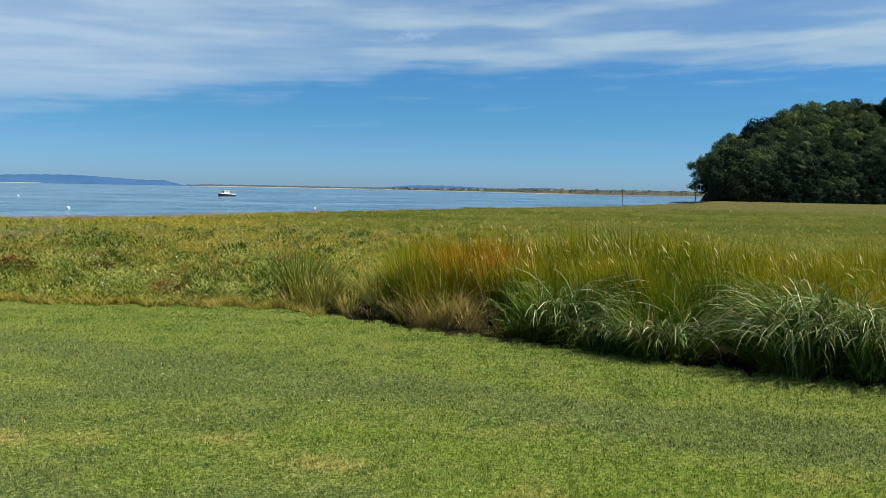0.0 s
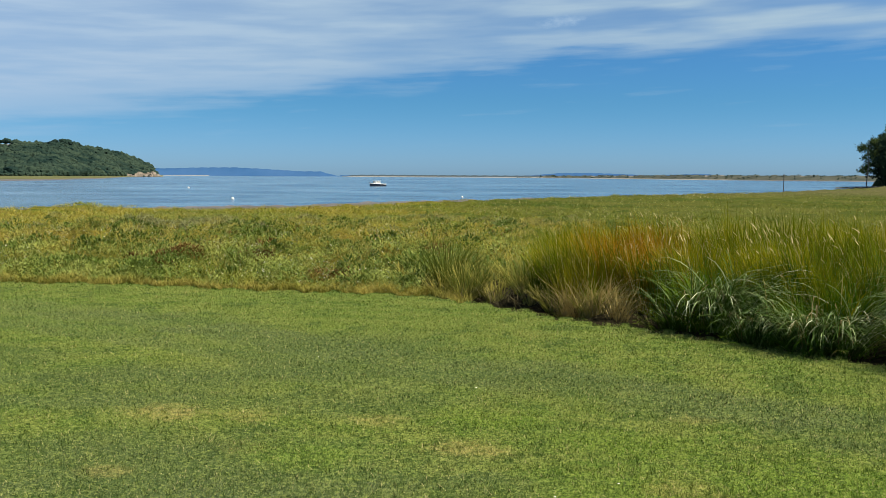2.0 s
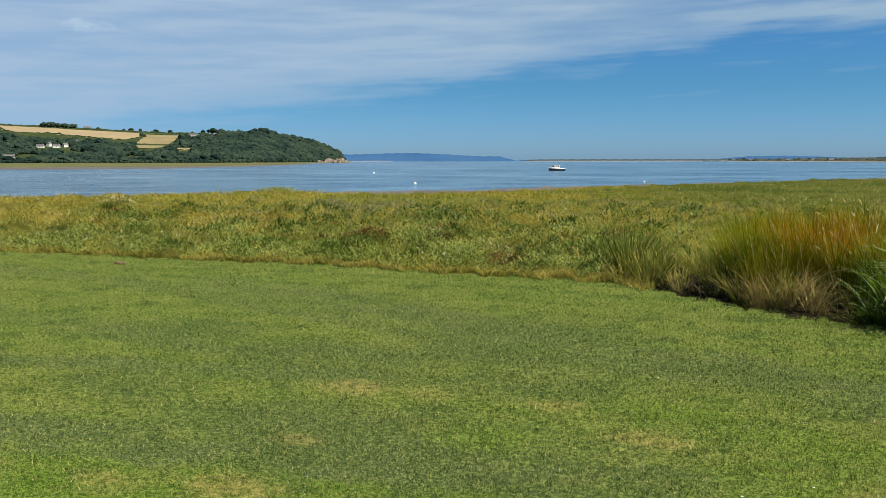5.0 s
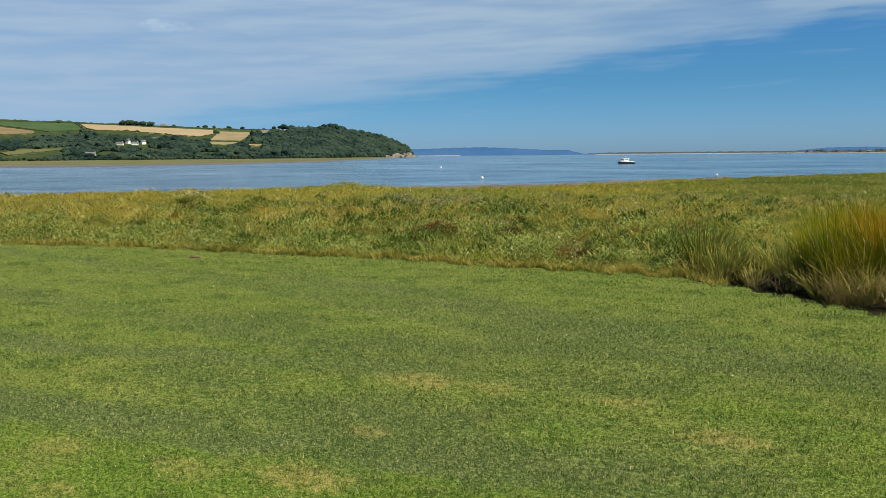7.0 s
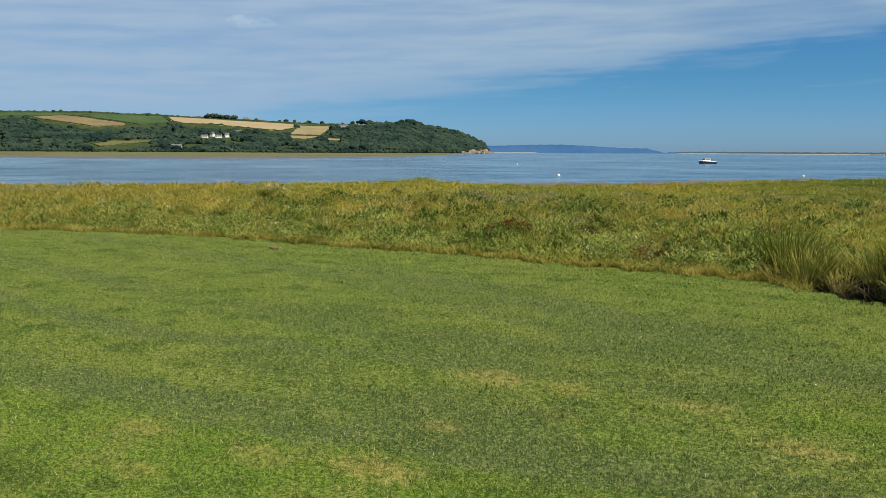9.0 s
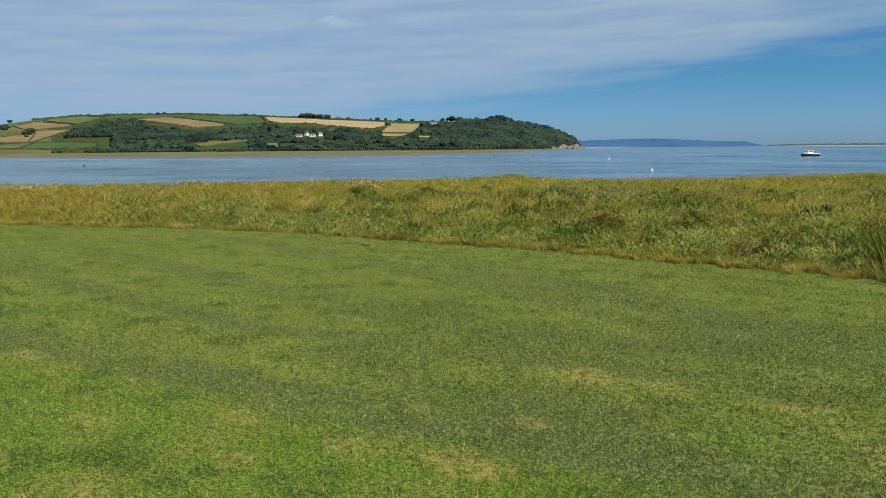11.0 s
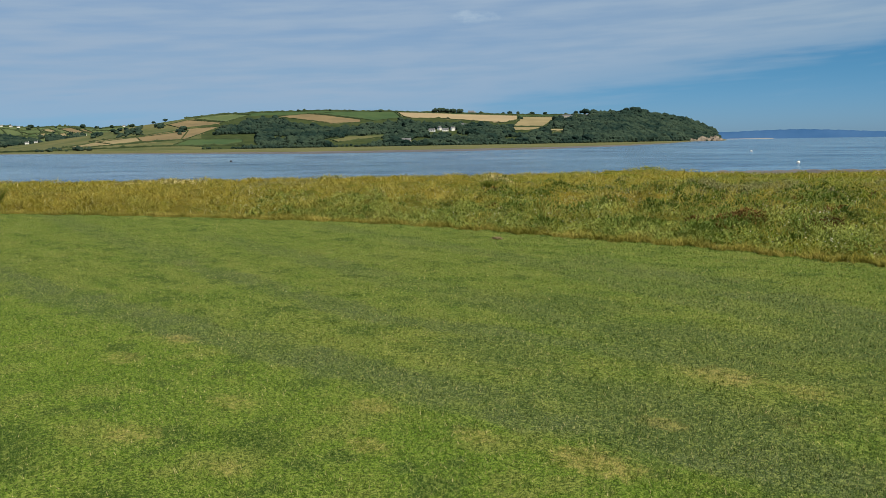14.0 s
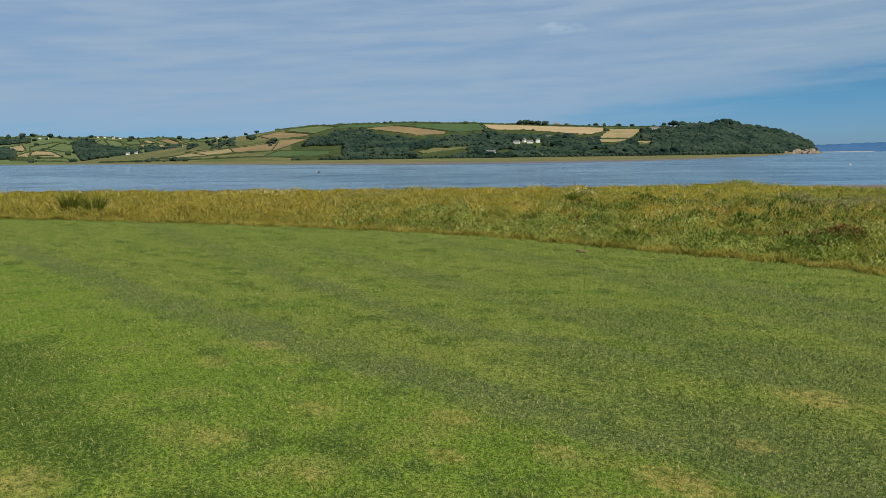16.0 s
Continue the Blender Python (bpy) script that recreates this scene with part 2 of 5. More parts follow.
def marsh_paint(n, where, blade):
    """Salt marsh plants: yellow grass, green herbs, grey purslane, rusty patches."""
    flat = n.scaled(where, 1.0, 1.0, 0.0)
    big, mid, fine = n.noise(flat, 0.075, 4.0, 0.6), n.noise(flat, 0.28, 4.0, 0.6), n.noise(flat, 1.1, 3.0, 0.6)
    c = n.mix(n.step(big, 0.44, 0.56), (0.320, 0.255, 0.046), (0.185, 0.200, 0.036))
    c = n.mix(n.step(mid, 0.50, 0.58, 0.0, 0.85), c, (0.095, 0.145, 0.018))
    c = n.mix(n.step(mid, 0.45, 0.37, 0.0, 0.7), c, (0.29, 0.225, 0.032))
    c = n.mix(n.step(n.noise(flat, 0.16, 3.0), 0.60, 0.66, 0.0, 0.5), c, (0.19, 0.20, 0.085))
    c = n.mix(n.step(n.noise(flat, 0.35, 5.0, 0.7), 0.60, 0.68, 0.0, 0.7), c, (0.17, 0.085, 0.030))
    c = n.mix(n.step(fine, 0.50, 0.62, 0.0, 0.6), c, (0.20, 0.225, 0.030))
    c = n.mix(n.step(fine, 0.44, 0.36, 0.0, 0.5), c, (0.090, 0.125, 0.016))
    sides = n.add("ShaderNodeSeparateXYZ")
    n.put(sides.inputs[0], where)
    west = n.step(n.math("ADD", sides.outputs[0], n.math("MULTIPLY", sides.outputs[1], 0.85)), 0.0, -9.0)
    c = n.mix(n.math("MULTIPLY", west, n.step(fine, 0.36, 0.6, 0.25, 0.8)), c, (0.245, 0.195, 0.034))
    # further out, towards the wooded hill: olive plants, colour darkened for missing shade
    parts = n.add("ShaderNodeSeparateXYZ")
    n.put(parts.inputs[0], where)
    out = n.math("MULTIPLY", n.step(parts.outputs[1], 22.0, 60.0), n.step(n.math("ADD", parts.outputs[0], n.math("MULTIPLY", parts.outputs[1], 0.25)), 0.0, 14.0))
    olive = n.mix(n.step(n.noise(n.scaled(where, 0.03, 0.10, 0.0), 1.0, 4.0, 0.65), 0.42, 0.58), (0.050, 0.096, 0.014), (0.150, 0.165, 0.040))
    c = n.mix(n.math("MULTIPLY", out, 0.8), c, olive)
    # a paler, trampled belt near the far bank
    belt = n.math("MULTIPLY", n.step(parts.outputs[1], 110.0, 210.0), n.step(n.noise(n.scaled(where, 0.02, 0.05, 0.0), 1.0, 4.0, 0.6), 0.38, 0.56, 0.25, 0.85))
    c = n.mix(belt, c, (0.200, 0.175, 0.090))
    if blade:
        chance = island(n)
        c = n.mix(n.step(chance, 0.0, 1.0, 0.0, 0.45), c, n.mix(0.5, c, (0.27, 0.24, 0.04)))
        # a few blades are pale, with leaf sparkle put into their colour
        return n.mix(n.step(chance, 0.88, 0.96, 0.0, 0.8), c, (0.44, 0.41, 0.20))
    # ground between the plants is darkened in colour for the shade there
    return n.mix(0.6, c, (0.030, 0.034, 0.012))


def tall_paint(n, where):
    """Tall sea grass: fresh green and yellow-green by tussock, a rusty-orange heart near one end, dead straw."""
    flat = n.scaled(where, 1.0, 1.0, 0.0)
    mid, small, chance = n.noise(flat, 0.55, 3.0), n.noise(flat, 1.9, 3.0, 0.6), island(n)
    c = n.mix(n.step(mid, 0.42, 0.60), (0.104, 0.136, 0.005), (0.255, 0.222, 0.007))
    c = n.mix(n.step(small, 0.52, 0.64, 0.0, 0.75), c, (0.062, 0.100, 0.005))
    c = n.mix(n.step(small, 0.44, 0.34, 0.0, 0.7), c, (0.290, 0.250, 0.014))
    gap = n.add("ShaderNodeVectorMath", operation="DISTANCE")
    n.put(gap.inputs[0], n.scaled(flat, 1.0, 0.5, 0.0))
    gap.inputs[1].default_value = (0.50, 6.0, 0.0)
    rust = n.step(n.math("ADD", gap.outputs[1], n.math("MULTIPLY", small, 0.9)), 1.55, 0.85)
    c = n.mix(n.math("MULTIPLY", rust, n.step(chance, 0.1, 0.5, 0.35, 0.95)), c, (0.37, 0.140, 0.008))
    c = n.mix(n.step(chance, 0.0, 1.0, 0.0, 0.45), c, (0.066, 0.100, 0.005))
    return n.mix(n.step(chance, 0.93, 0.96, 0.0, 0.85), c, (0.44, 0.38, 0.15))


def shaded_green_paint(n, where):
    """Greener sea grass of the outer rows, darkened to hold the stand's front shade."""
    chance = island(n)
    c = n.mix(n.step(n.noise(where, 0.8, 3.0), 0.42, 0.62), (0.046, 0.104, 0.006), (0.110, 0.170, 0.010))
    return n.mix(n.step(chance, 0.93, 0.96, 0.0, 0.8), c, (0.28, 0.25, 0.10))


def leaf_paint(dark, light, scale):
    def paint(n, where):
        c = n.mix(n.step(n.noise(where, scale, 4.0), 0.35, 0.68), dark, light)
        return n.mix(n.step(island(n), 0.0, 1.0, 0.0, 0.6), c, n.mix(0.5, c, light))
    return paint


def tree_paint(n, where):
    c = n.mix(any_one(n), (0.009, 0.022, 0.014), (0.050, 0.076, 0.032))
    c = n.mix(n.step(any_one(n), 0.74, 0.86, 0.0, 0.5), c, (0.085, 0.115, 0.036))
    c = n.mix(n.step(n.noise(where, 0.12, 3.0), 0.5, 0.62, 0.0, 0.45), c, (0.070, 0.100, 0.030))
    return n.mix(n.step(island(n), 0.0, 1.0, 0.0, 0.7), c, n.mix(0.3, c, (0.10, 0.13, 0.03)))


# near-black leaf colour that holds the shade of the hill's lower trees
def shaded_leaf_paint(n, where):
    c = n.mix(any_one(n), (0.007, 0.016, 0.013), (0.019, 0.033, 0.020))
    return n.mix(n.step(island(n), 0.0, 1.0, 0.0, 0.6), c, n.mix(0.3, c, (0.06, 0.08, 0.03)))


# lighter leaf colour that holds the sunlight on the upper crowns
def lit_leaf_paint(n, where):
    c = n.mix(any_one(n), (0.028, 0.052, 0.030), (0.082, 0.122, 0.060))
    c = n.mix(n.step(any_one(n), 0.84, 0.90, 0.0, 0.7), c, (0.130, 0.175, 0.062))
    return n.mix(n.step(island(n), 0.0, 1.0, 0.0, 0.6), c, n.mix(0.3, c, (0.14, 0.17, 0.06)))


def field_paint(a, b, scale, rows):
    def paint(n, where):
        c = n.mix(n.step(n.noise(where, scale, 4.0), 0.38, 0.66), a, b)
        lines = n.noise(n.scaled(where, 0.02, 0.16, 0.0), 1.0, 2.0)
        return n.mix(n.step(lines, 0.45, 0.6, 0.0, rows), c, b)
    return paint


def grain(scale, strength, depth):
    return lambda n, where: (n.noise(where, scale, 5.0, 0.6), strength, depth)


def plain(a, b, scale):
    return lambda n, where: n.mix(n.step(n.noise(where, scale, 5.0, 0.6), 0.3, 0.7), a, b)


def arching_paint(n, where):
    chance, tuft = island(n), n.noise(where, 1.4, 2.0)
    c = n.mix(n.step(n.noise(where, 2.5, 3.0), 0.4, 0.62), (0.034, 0.076, 0.010), (0.092, 0.150, 0.024))
    # paler blades: light glinting on their bends, put into the colour
    c = n.mix(n.step(n.math("ADD", chance, n.math("MULTIPLY", n.math("SUBTRACT", tuft, 0.5), 0.9)), 0.62, 0.80), c, (0.28, 0.36, 0.15))
    c = n.mix(n.step(chance, 0.92, 0.96), c, (0.60, 0.62, 0.42))
    return n.mix(n.step(chance, 0.07, 0.04), c, (0.26, 0.20, 0.09))


TURF = material("turf", lambda n, p: lawn_paint(n, p, False), 0.95, bump=grain(60.0, 0.6, 0.02), gloss=0.05)
BLADE = material("mown_grass", lambda n, p: lawn_paint(n, p, True), 0.8, through=0.20, gloss=0.05, upward=0.15)
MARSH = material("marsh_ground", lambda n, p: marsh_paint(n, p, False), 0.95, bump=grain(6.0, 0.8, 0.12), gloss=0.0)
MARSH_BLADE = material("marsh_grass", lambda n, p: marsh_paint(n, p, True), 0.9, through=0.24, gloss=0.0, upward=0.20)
TALL = material("tall_grass", tall_paint, 0.6, through=0.35, gloss=0.02)
SHADED_GREEN = material("shaded_sea_grass", shaded_green_paint, 0.6, through=0.20, gloss=0.03)
ARCHING = material("arching_grass", arching_paint, 0.45, through=0.15, gloss=0.12)
RUSH = material("dark_rush", leaf_paint((0.060, 0.095, 0.010), (0.150, 0.165, 0.026), 3.0), 0.6, through=0.3, gloss=0.1)
STRAW = material("dead_straw", plain((0.060, 0.052, 0.026), (0.150, 0.125, 0.062), 9.0), 0.85, gloss=0.05)
PALE_STRAW = material("pale_straw", leaf_paint((0.17, 0.140, 0.035), (0.42, 0.33, 0.13), 2.5), 0.6, through=0.3, gloss=0.15)
SEED_TUFT = material("pale_tuft", plain((0.46, 0.46, 0.34), (0.66, 0.65, 0.54), 20.0), 0.9, through=0.3, gloss=0.0)
SEED = material("seed_head", plain((0.42, 0.35, 0.14), (0.56, 0.48, 0.24), 30.0), 0.8, through=0.3)
HERB = material("herb_leaf", leaf_paint((0.065, 0.115, 0.014), (0.300, 0.335, 0.080), 1.6), 0.5, through=0.25, gloss=0.12)
FRINGE = material("fringe_grass", leaf_paint((0.165, 0.170, 0.028), (0.430, 0.365, 0.095), 2.5), 0.7, through=0.4, gloss=0.08)
DRY_TUFT = material("dry_tussock", leaf_paint((0.070, 0.105, 0.012), (0.42, 0.37, 0.085), 3.5), 0.6, through=0.3, gloss=0.08)
DARK_HERB = material("dark_leaf", leaf_paint((0.044, 0.080, 0.012), (0.130, 0.178, 0.030), 2.0), 0.6, through=0.3, gloss=0.12)
PURSLANE = material("grey_purslane", leaf_paint((0.14, 0.150, 0.062), (0.25, 0.245, 0.115), 1.6), 0.85, through=0.2, gloss=0.03)
RUST = material("rusty_sorrel", leaf_paint((0.070, 0.040, 0.014), (0.200, 0.120, 0.036), 2.0), 0.8, through=0.25, gloss=0.05)
MUD = material("mud", plain((0.075, 0.060, 0.050), (0.125, 0.105, 0.090), 0.15), 0.5, bump=grain(0.8, 0.5, 0.2))
SEABED = material("seabed", plain((0.11, 0.10, 0.08), (0.15, 0.13, 0.10), 0.02), 0.9)
FLATS = material("far_saltings", plain((0.085, 0.092, 0.040), (0.140, 0.138, 0.060), 0.02), 0.95, gloss=0.05)
DUNES = material("dune_grass", plain((0.045, 0.054, 0.042), (0.085, 0.088, 0.070), 0.02), 0.95, gloss=0.05)
FAR_SPIT = material("far_spit", plain((0.050, 0.070, 0.085), (0.066, 0.086, 0.100), 0.01), 0.95, gloss=0.0)
SAND = material("sand", plain((0.24, 0.23, 0.21), (0.31, 0.29, 0.27), 0.05), 0.95, gloss=0.05)
PASTURE = material("pasture", field_paint((0.070, 0.100, 0.042), (0.100, 0.126, 0.054), 0.02, 0.3), 0.95, gloss=0.05)
DARK_PASTURE = material("dark_pasture", field_paint((0.040, 0.074, 0.032), (0.058, 0.092, 0.038), 0.02, 0.3), 0.95, gloss=0.05)
WHEAT = material("ripe_wheat", field_paint((0.27, 0.215, 0.135), (0.31, 0.245, 0.150), 0.02, 0.5), 0.95, gloss=0.05)
STUBBLE = material("stubble", field_paint((0.195, 0.165, 0.092), (0.245, 0.200, 0.112), 0.02, 0.5), 0.95, gloss=0.05)
BROWN = material("brown_stubble", field_paint((0.140, 0.112, 0.064), (0.19, 0.145, 0.080), 0.02, 0.5), 0.95, gloss=0.05)
ROUGH = material("rough_pasture", field_paint((0.068, 0.086, 0.036), (0.120, 0.116, 0.052), 0.012, 0.4), 0.95, gloss=0.05)
# near-black thatch: the shade under the tall grass is in its colour
SHADED_THATCH = material("shaded_thatch", plain((0.016, 0.014, 0.008), (0.035, 0.030, 0.017), 6.0), 0.95, bump=grain(30.0, 0.8, 0.03), gloss=0.0)
COPSE = material("wood_floor", plain((0.030, 0.045, 0.016), (0.050, 0.065, 0.024), 0.05), 0.95, gloss=0.05)
# leaf green with some bluish air haze put into the colour
HAZY_WOOD = material("hazy_wood", leaf_paint((0.010, 0.024, 0.021), (0.038, 0.059, 0.040), 0.02), 0.9, bump=grain(0.45, 0.6, 1.6), gloss=0.03)
HEDGE = material("hedge_leaf", leaf_paint((0.030, 0.046, 0.022), (0.060, 0.080, 0.036), 0.03), 0.9, gloss=0.03)
# the distance's blue haze is mixed into this base colour
HAZY_LAND = material("hazy_land", plain((0.034, 0.094, 0.215), (0.044, 0.108, 0.235), 0.004), 1.0, gloss=0.0)
LEAF = material("tree_leaf", tree_paint, 0.85, through=0.2, gloss=0.0)
SHADED_LEAF = material("shaded_leaf", shaded_leaf_paint, 0.85, through=0.06, gloss=0.0)
LIT_LEAF = material("lit_leaf", lit_leaf_paint, 0.85, through=0.25, gloss=0.0)
BARK = material("bark", plain((0.06, 0.05, 0.04), (0.13, 0.11, 0.09), 3.0), 0.9, bump=grain(5.0, 0.6, 0.05))
ROCK = material("cliff_rock", plain((0.12, 0.10, 0.08), (0.27, 0.22, 0.17), 0.12), 0.9, bump=grain(0.5, 0.8, 0.8))
STONE = material("shore_stone", plain((0.035, 0.033, 0.028), (0.09, 0.085, 0.07), 3.0), 0.8, bump=grain(9.0, 0.6, 0.03))
WHITE = material("white_paint", plain((0.72, 0.72, 0.70), (0.82, 0.82, 0.80), 2.0), 0.45)
GELCOAT = material("white_gelcoat", plain((0.76, 0.76, 0.74), (0.82, 0.82, 0.80), 1.0), 0.25)
NAVY = material("navy_hull", plain((0.012, 0.016, 0.032), (0.022, 0.028, 0.050), 1.0), 0.3)
GLASS = material("dark_glass", lambda n, p: (0.015, 0.02, 0.025), 0.05)
STEEL = material("dull_steel", plain((0.35, 0.36, 0.37), (0.48, 0.48, 0.48), 6.0), 0.4, metal=0.8)
BUOY = material("buoy_plastic", plain((0.70, 0.70, 0.68), (0.82, 0.82, 0.80), 5.0), 0.4)
DARK_BUOY = material("dark_buoy", plain((0.02, 0.02, 0.02), (0.05, 0.04, 0.04), 5.0), 0.5)
TIMBER = material("wet_timber", plain((0.045, 0.038, 0.030), (0.10, 0.085, 0.07), 4.0), 0.8)
SLATE = material("slate", plain((0.09, 0.09, 0.10), (0.15, 0.15, 0.16), 0.6), 0.6)
RENDER = material("white_render", plain((0.70, 0.69, 0.66), (0.80, 0.79, 0.76), 0.4), 0.85)
PALE_STONE = material("pale_stone", plain((0.40, 0.36, 0.29), (0.52, 0.47, 0.39), 0.3), 0.9)


def water_lanes(n, where, across, along):
    """Wind lanes and small waves run along the shore and grow longer further out."""
    parts = n.add("ShaderNodeSeparateXYZ")
    n.put(parts.inputs[0], where)
    px, py, _ = parts.outputs
    out = n.math("POWER", n.math("ADD", n.math("MULTIPLY", px, px), n.math("MULTIPLY", py, py)), 0.5)
    lanes = n.add("ShaderNodeCombineXYZ")
    n.put(lanes.inputs[0], n.math("MULTIPLY", n.math("ARCTAN2", px, py), across))
    n.put(lanes.inputs[1], n.math("MULTIPLY", n.math("LOGARITHM", out, 2.718), along))
    return lanes.outputs[0], out


def water_paint(n, where):
    patch = n.noise(n.scaled(where, 0.004, 0.014, 0.0), 1.0, 4.0)
    c = n.mix(n.step(patch, 0.4, 0.62), (0.075, 0.145, 0.220), (0.120, 0.205, 0.295))
    # ripple faces that reflect less sky are painted as dark streaks
    return n.mix(n.step(n.noise(water_lanes(n, where, 7.0, 13.0)[0], 1.0, 4.0, 0.62), 0.47, 0.60, 0.0, 0.85), c, (0.022, 0.062, 0.125))


def water_bump(n, where):
    ripples = n.noise(n.scaled(where, 0.7, 1.0, 0.0), 0.8, 4.0, 0.65)
    swell = n.noise(n.scaled(where, 0.03, 0.11, 0.0), 1.0, 3.0, 0.6)
    calm = n.step(n.noise(n.scaled(where, 0.007, 0.022, 0.0), 1.0, 3.0), 0.36, 0.62, 0.25, 1.0)
    lanes, out = water_lanes(n, where, 9.0, 16.0)
    lane = n.math("MULTIPLY", n.math("MULTIPLY", n.noise(lanes, 1.0, 4.0, 0.6), out), 0.020)
    chop = n.noise(n.scaled(where, 0.16, 0.24, 0.0), 1.0, 3.0, 0.6)
    return n.math("ADD", n.math("MULTIPLY", n.math("ADD", ripples, n.math("MULTIPLY", chop, 1.6)), calm), n.math("ADD", n.math("MULTIPLY", swell, 2.0), lane)), 1.0, 0.9


WATER_SKIN = material("estuary_water", water_paint, 0.16, bump=water_bump)

# ---- helpers for meshes ----
rng = np.random.default_rng(7)


def np_mesh(name, verts, faces, materials, index=None, smooth=False):
    """A mesh from arrays: faces all have the same number of corners."""
    me = bpy.data.meshes.new(name)
    verts, faces = np.asarray(verts, np.float32), np.asarray(faces, np.int32)
    corners = faces.shape[1]
    me.vertices.add(len(verts))
    me.vertices.foreach_set("co", verts.ravel())
    me.loops.add(faces.size)
    me.loops.foreach_set("vertex_index", faces.ravel())
    me.polygons.add(len(faces))
    me.polygons.foreach_set("loop_start", np.arange(0, faces.size, corners, dtype=np.int32))
    for m in materials:
        me.materials.append(m)
    if index is not None:
        me.polygons.foreach_set("material_index", np.asarray(index, np.int32))
    me.polygons.foreach_set("use_smooth", np.full(len(faces), smooth))
    me.update(calc_edges=True)
    return me


def part(name, bm, mat, parent=None, label="", smooth=False):
    me = bpy.data.meshes.new(name)
    if smooth:
        for f in bm.faces:
            f.smooth = True
    bm.to_mesh(me)
    bm.free()
    me.materials.append(mat)
    ob = new(name, me)
    ob.parent = parent
    return tagged(ob, label)


def thing(name, at, label, category, group="", turn=0.0):
    ob = new(name)
    ob.matrix_world = pose(*at, 0, 0, turn)
    ob.empty_display_size = 0.2
    return tagged(ob, label, category, group)


def box(bm, x0, x1, y0, y1, z0, z1, bevel=0.0):
    made = bmesh.ops.create_cube(bm, size=1.0, matrix=Matrix.LocRotScale(((x0 + x1) / 2, (y0 + y1) / 2, (z0 + z1) / 2), None, (x1 - x0, y1 - y0, z1 - z0)))
    if bevel:
        edges = list({e for v in made["verts"] for e in v.link_edges})
        bmesh.ops.bevel(bm, geom=edges, offset=bevel, segments=1, affect="EDGES")
    return bm


def rod(bm, a, b, r0, r1, sides=8):
    a, b = Vector(a), Vector(b)
    m = Matrix.Translation((a + b) / 2) @ (b - a).to_track_quat("Z", "Y").to_matrix().to_4x4()
    bmesh.ops.create_cone(bm, cap_ends=True, segments=sides, radius1=r0, radius2=r1, depth=(b - a).length, matrix=m)
    return bm


def smooth(v):
    v = np.clip(v, 0, 1)
    return v * v * (3 - 2 * v)


def curve(a, xs, ys):
    return np.interp(a, xs, ys)


def lumps(x, y, size, seed):
    """Soft unevenness of about -1 to 1: a few crossed waves."""
    r = np.random.default_rng(seed)
    total = np.zeros(np.shape(x))
    for k in range(9):
        turn, phase, scale = r.uniform(0, 6.283), r.uniform(0, 6.283), size * r.uniform(0.5, 1.6)
        total += np.sin((x * math.cos(turn) + y * math.sin(turn)) * 6.283 / scale + phase)
    return total / 4.0


# ---- the lie of the land, by bearing and distance ----
def lawn_edge(a):
    r = curve(a, (-180, -60, -28, -16, -8, 0, 6, 11, 24, 37, 48, 60, 71, 81, 100, 130, 180),
              (60, 9.5, 8.0, 8.1, 8.7, 9.3, 10.2, 11.2, 12.1, 13.8, 16.2, 19.1, 22.6, 27.0, 45, 60, 60))
    return r + 0.10 * np.sin(a * 1.9) + 0.07 * np.sin(a * 4.7 + 1)


def marsh_end(a):
    return curve(a, (-180, -25, -19, -17, -12, -4.5, 6, 14.5, 20, 29, 33, 40, 60, 71, 81, 120, 180),
                 (900, 900, 600, 345, 204, 144, 106, 84, 74, 71, 82, 75, 73, 82, 96, 200, 400))


def mud_width(a):
    return curve(a, (-12, -4, 8, 14, 20, 28, 32, 34), (6, 14, 55, 86, 80, 78, 14, 5))


def far_shore(a):
    return curve(a, (-90, -30, -14, -6.4, -0.6, 7, 16, 17, 27, 28.6, 30, 32, 35, 40, 48, 56, 64, 69, 70.5, 74, 77.5, 81, 90, 120),
                 (1500, 1500, 1600, 1900, 2860, 4000, 4300, 4700, 4700, 1980, 1900, 1000, 730, 570, 520, 530, 690, 880, 1000, 1250, 1500, 2000, 2400, 2400))


def hill_foot(a):
    return curve(a, (28.75, 31, 35, 37, 66, 72, 81), (2000, 1800, 1420, 1400, 1400, 1500, 2000))


RIDGE_AT = (28.58, 28.88, 29.38, 30.15, 31.1, 33, 35, 37, 41, 46, 50, 55, 59, 61.5, 64, 67, 70, 73, 76, 78)
RIDGE_UP = (-0.20, -0.02, 0.60, 0.95, 1.27, 1.62, 1.80, 1.75, 1.8, 2.0, 2.15, 2.3, 2.22, 2.12, 1.87, 1.4, 0.85, 0.42, 0.08, -0.14)
FOOT_UP = -0.14


def rise(a, d, foot, deep, ridge_up, fall=0.02):
    """Height of a hill that starts at foot and reaches its ridge, ridge_up degrees over the eye's level, deep metres further on."""
    s = (d - foot) / deep
    up = FOOT_UP + (ridge_up - FOOT_UP) * np.clip(s, 0, 1)
    z = EYE + np.minimum(d, foot + deep) * np.tan(np.radians(up)) - np.maximum(0, d - foot - deep) * fall
    return np.where((s < 0) | (ridge_up <= FOOT_UP), -9.0, z)


def main_hill(a, d):
    return rise(a, d, hill_foot(a), 520.0, curve(a, RIDGE_AT, RIDGE_UP))


def village_hill(a, d):
    up = curve(a, (56, 58, 70, 73, 77, 81, 90, 120), (-0.2, 1.28, 1.35, 1.40, 1.48, 1.50, 1.65, 1.85)) + 0.05 * np.sin(a * 1.7)
    return rise(a, d, np.maximum(2050, far_shore(a) + 60), 950.0, up)


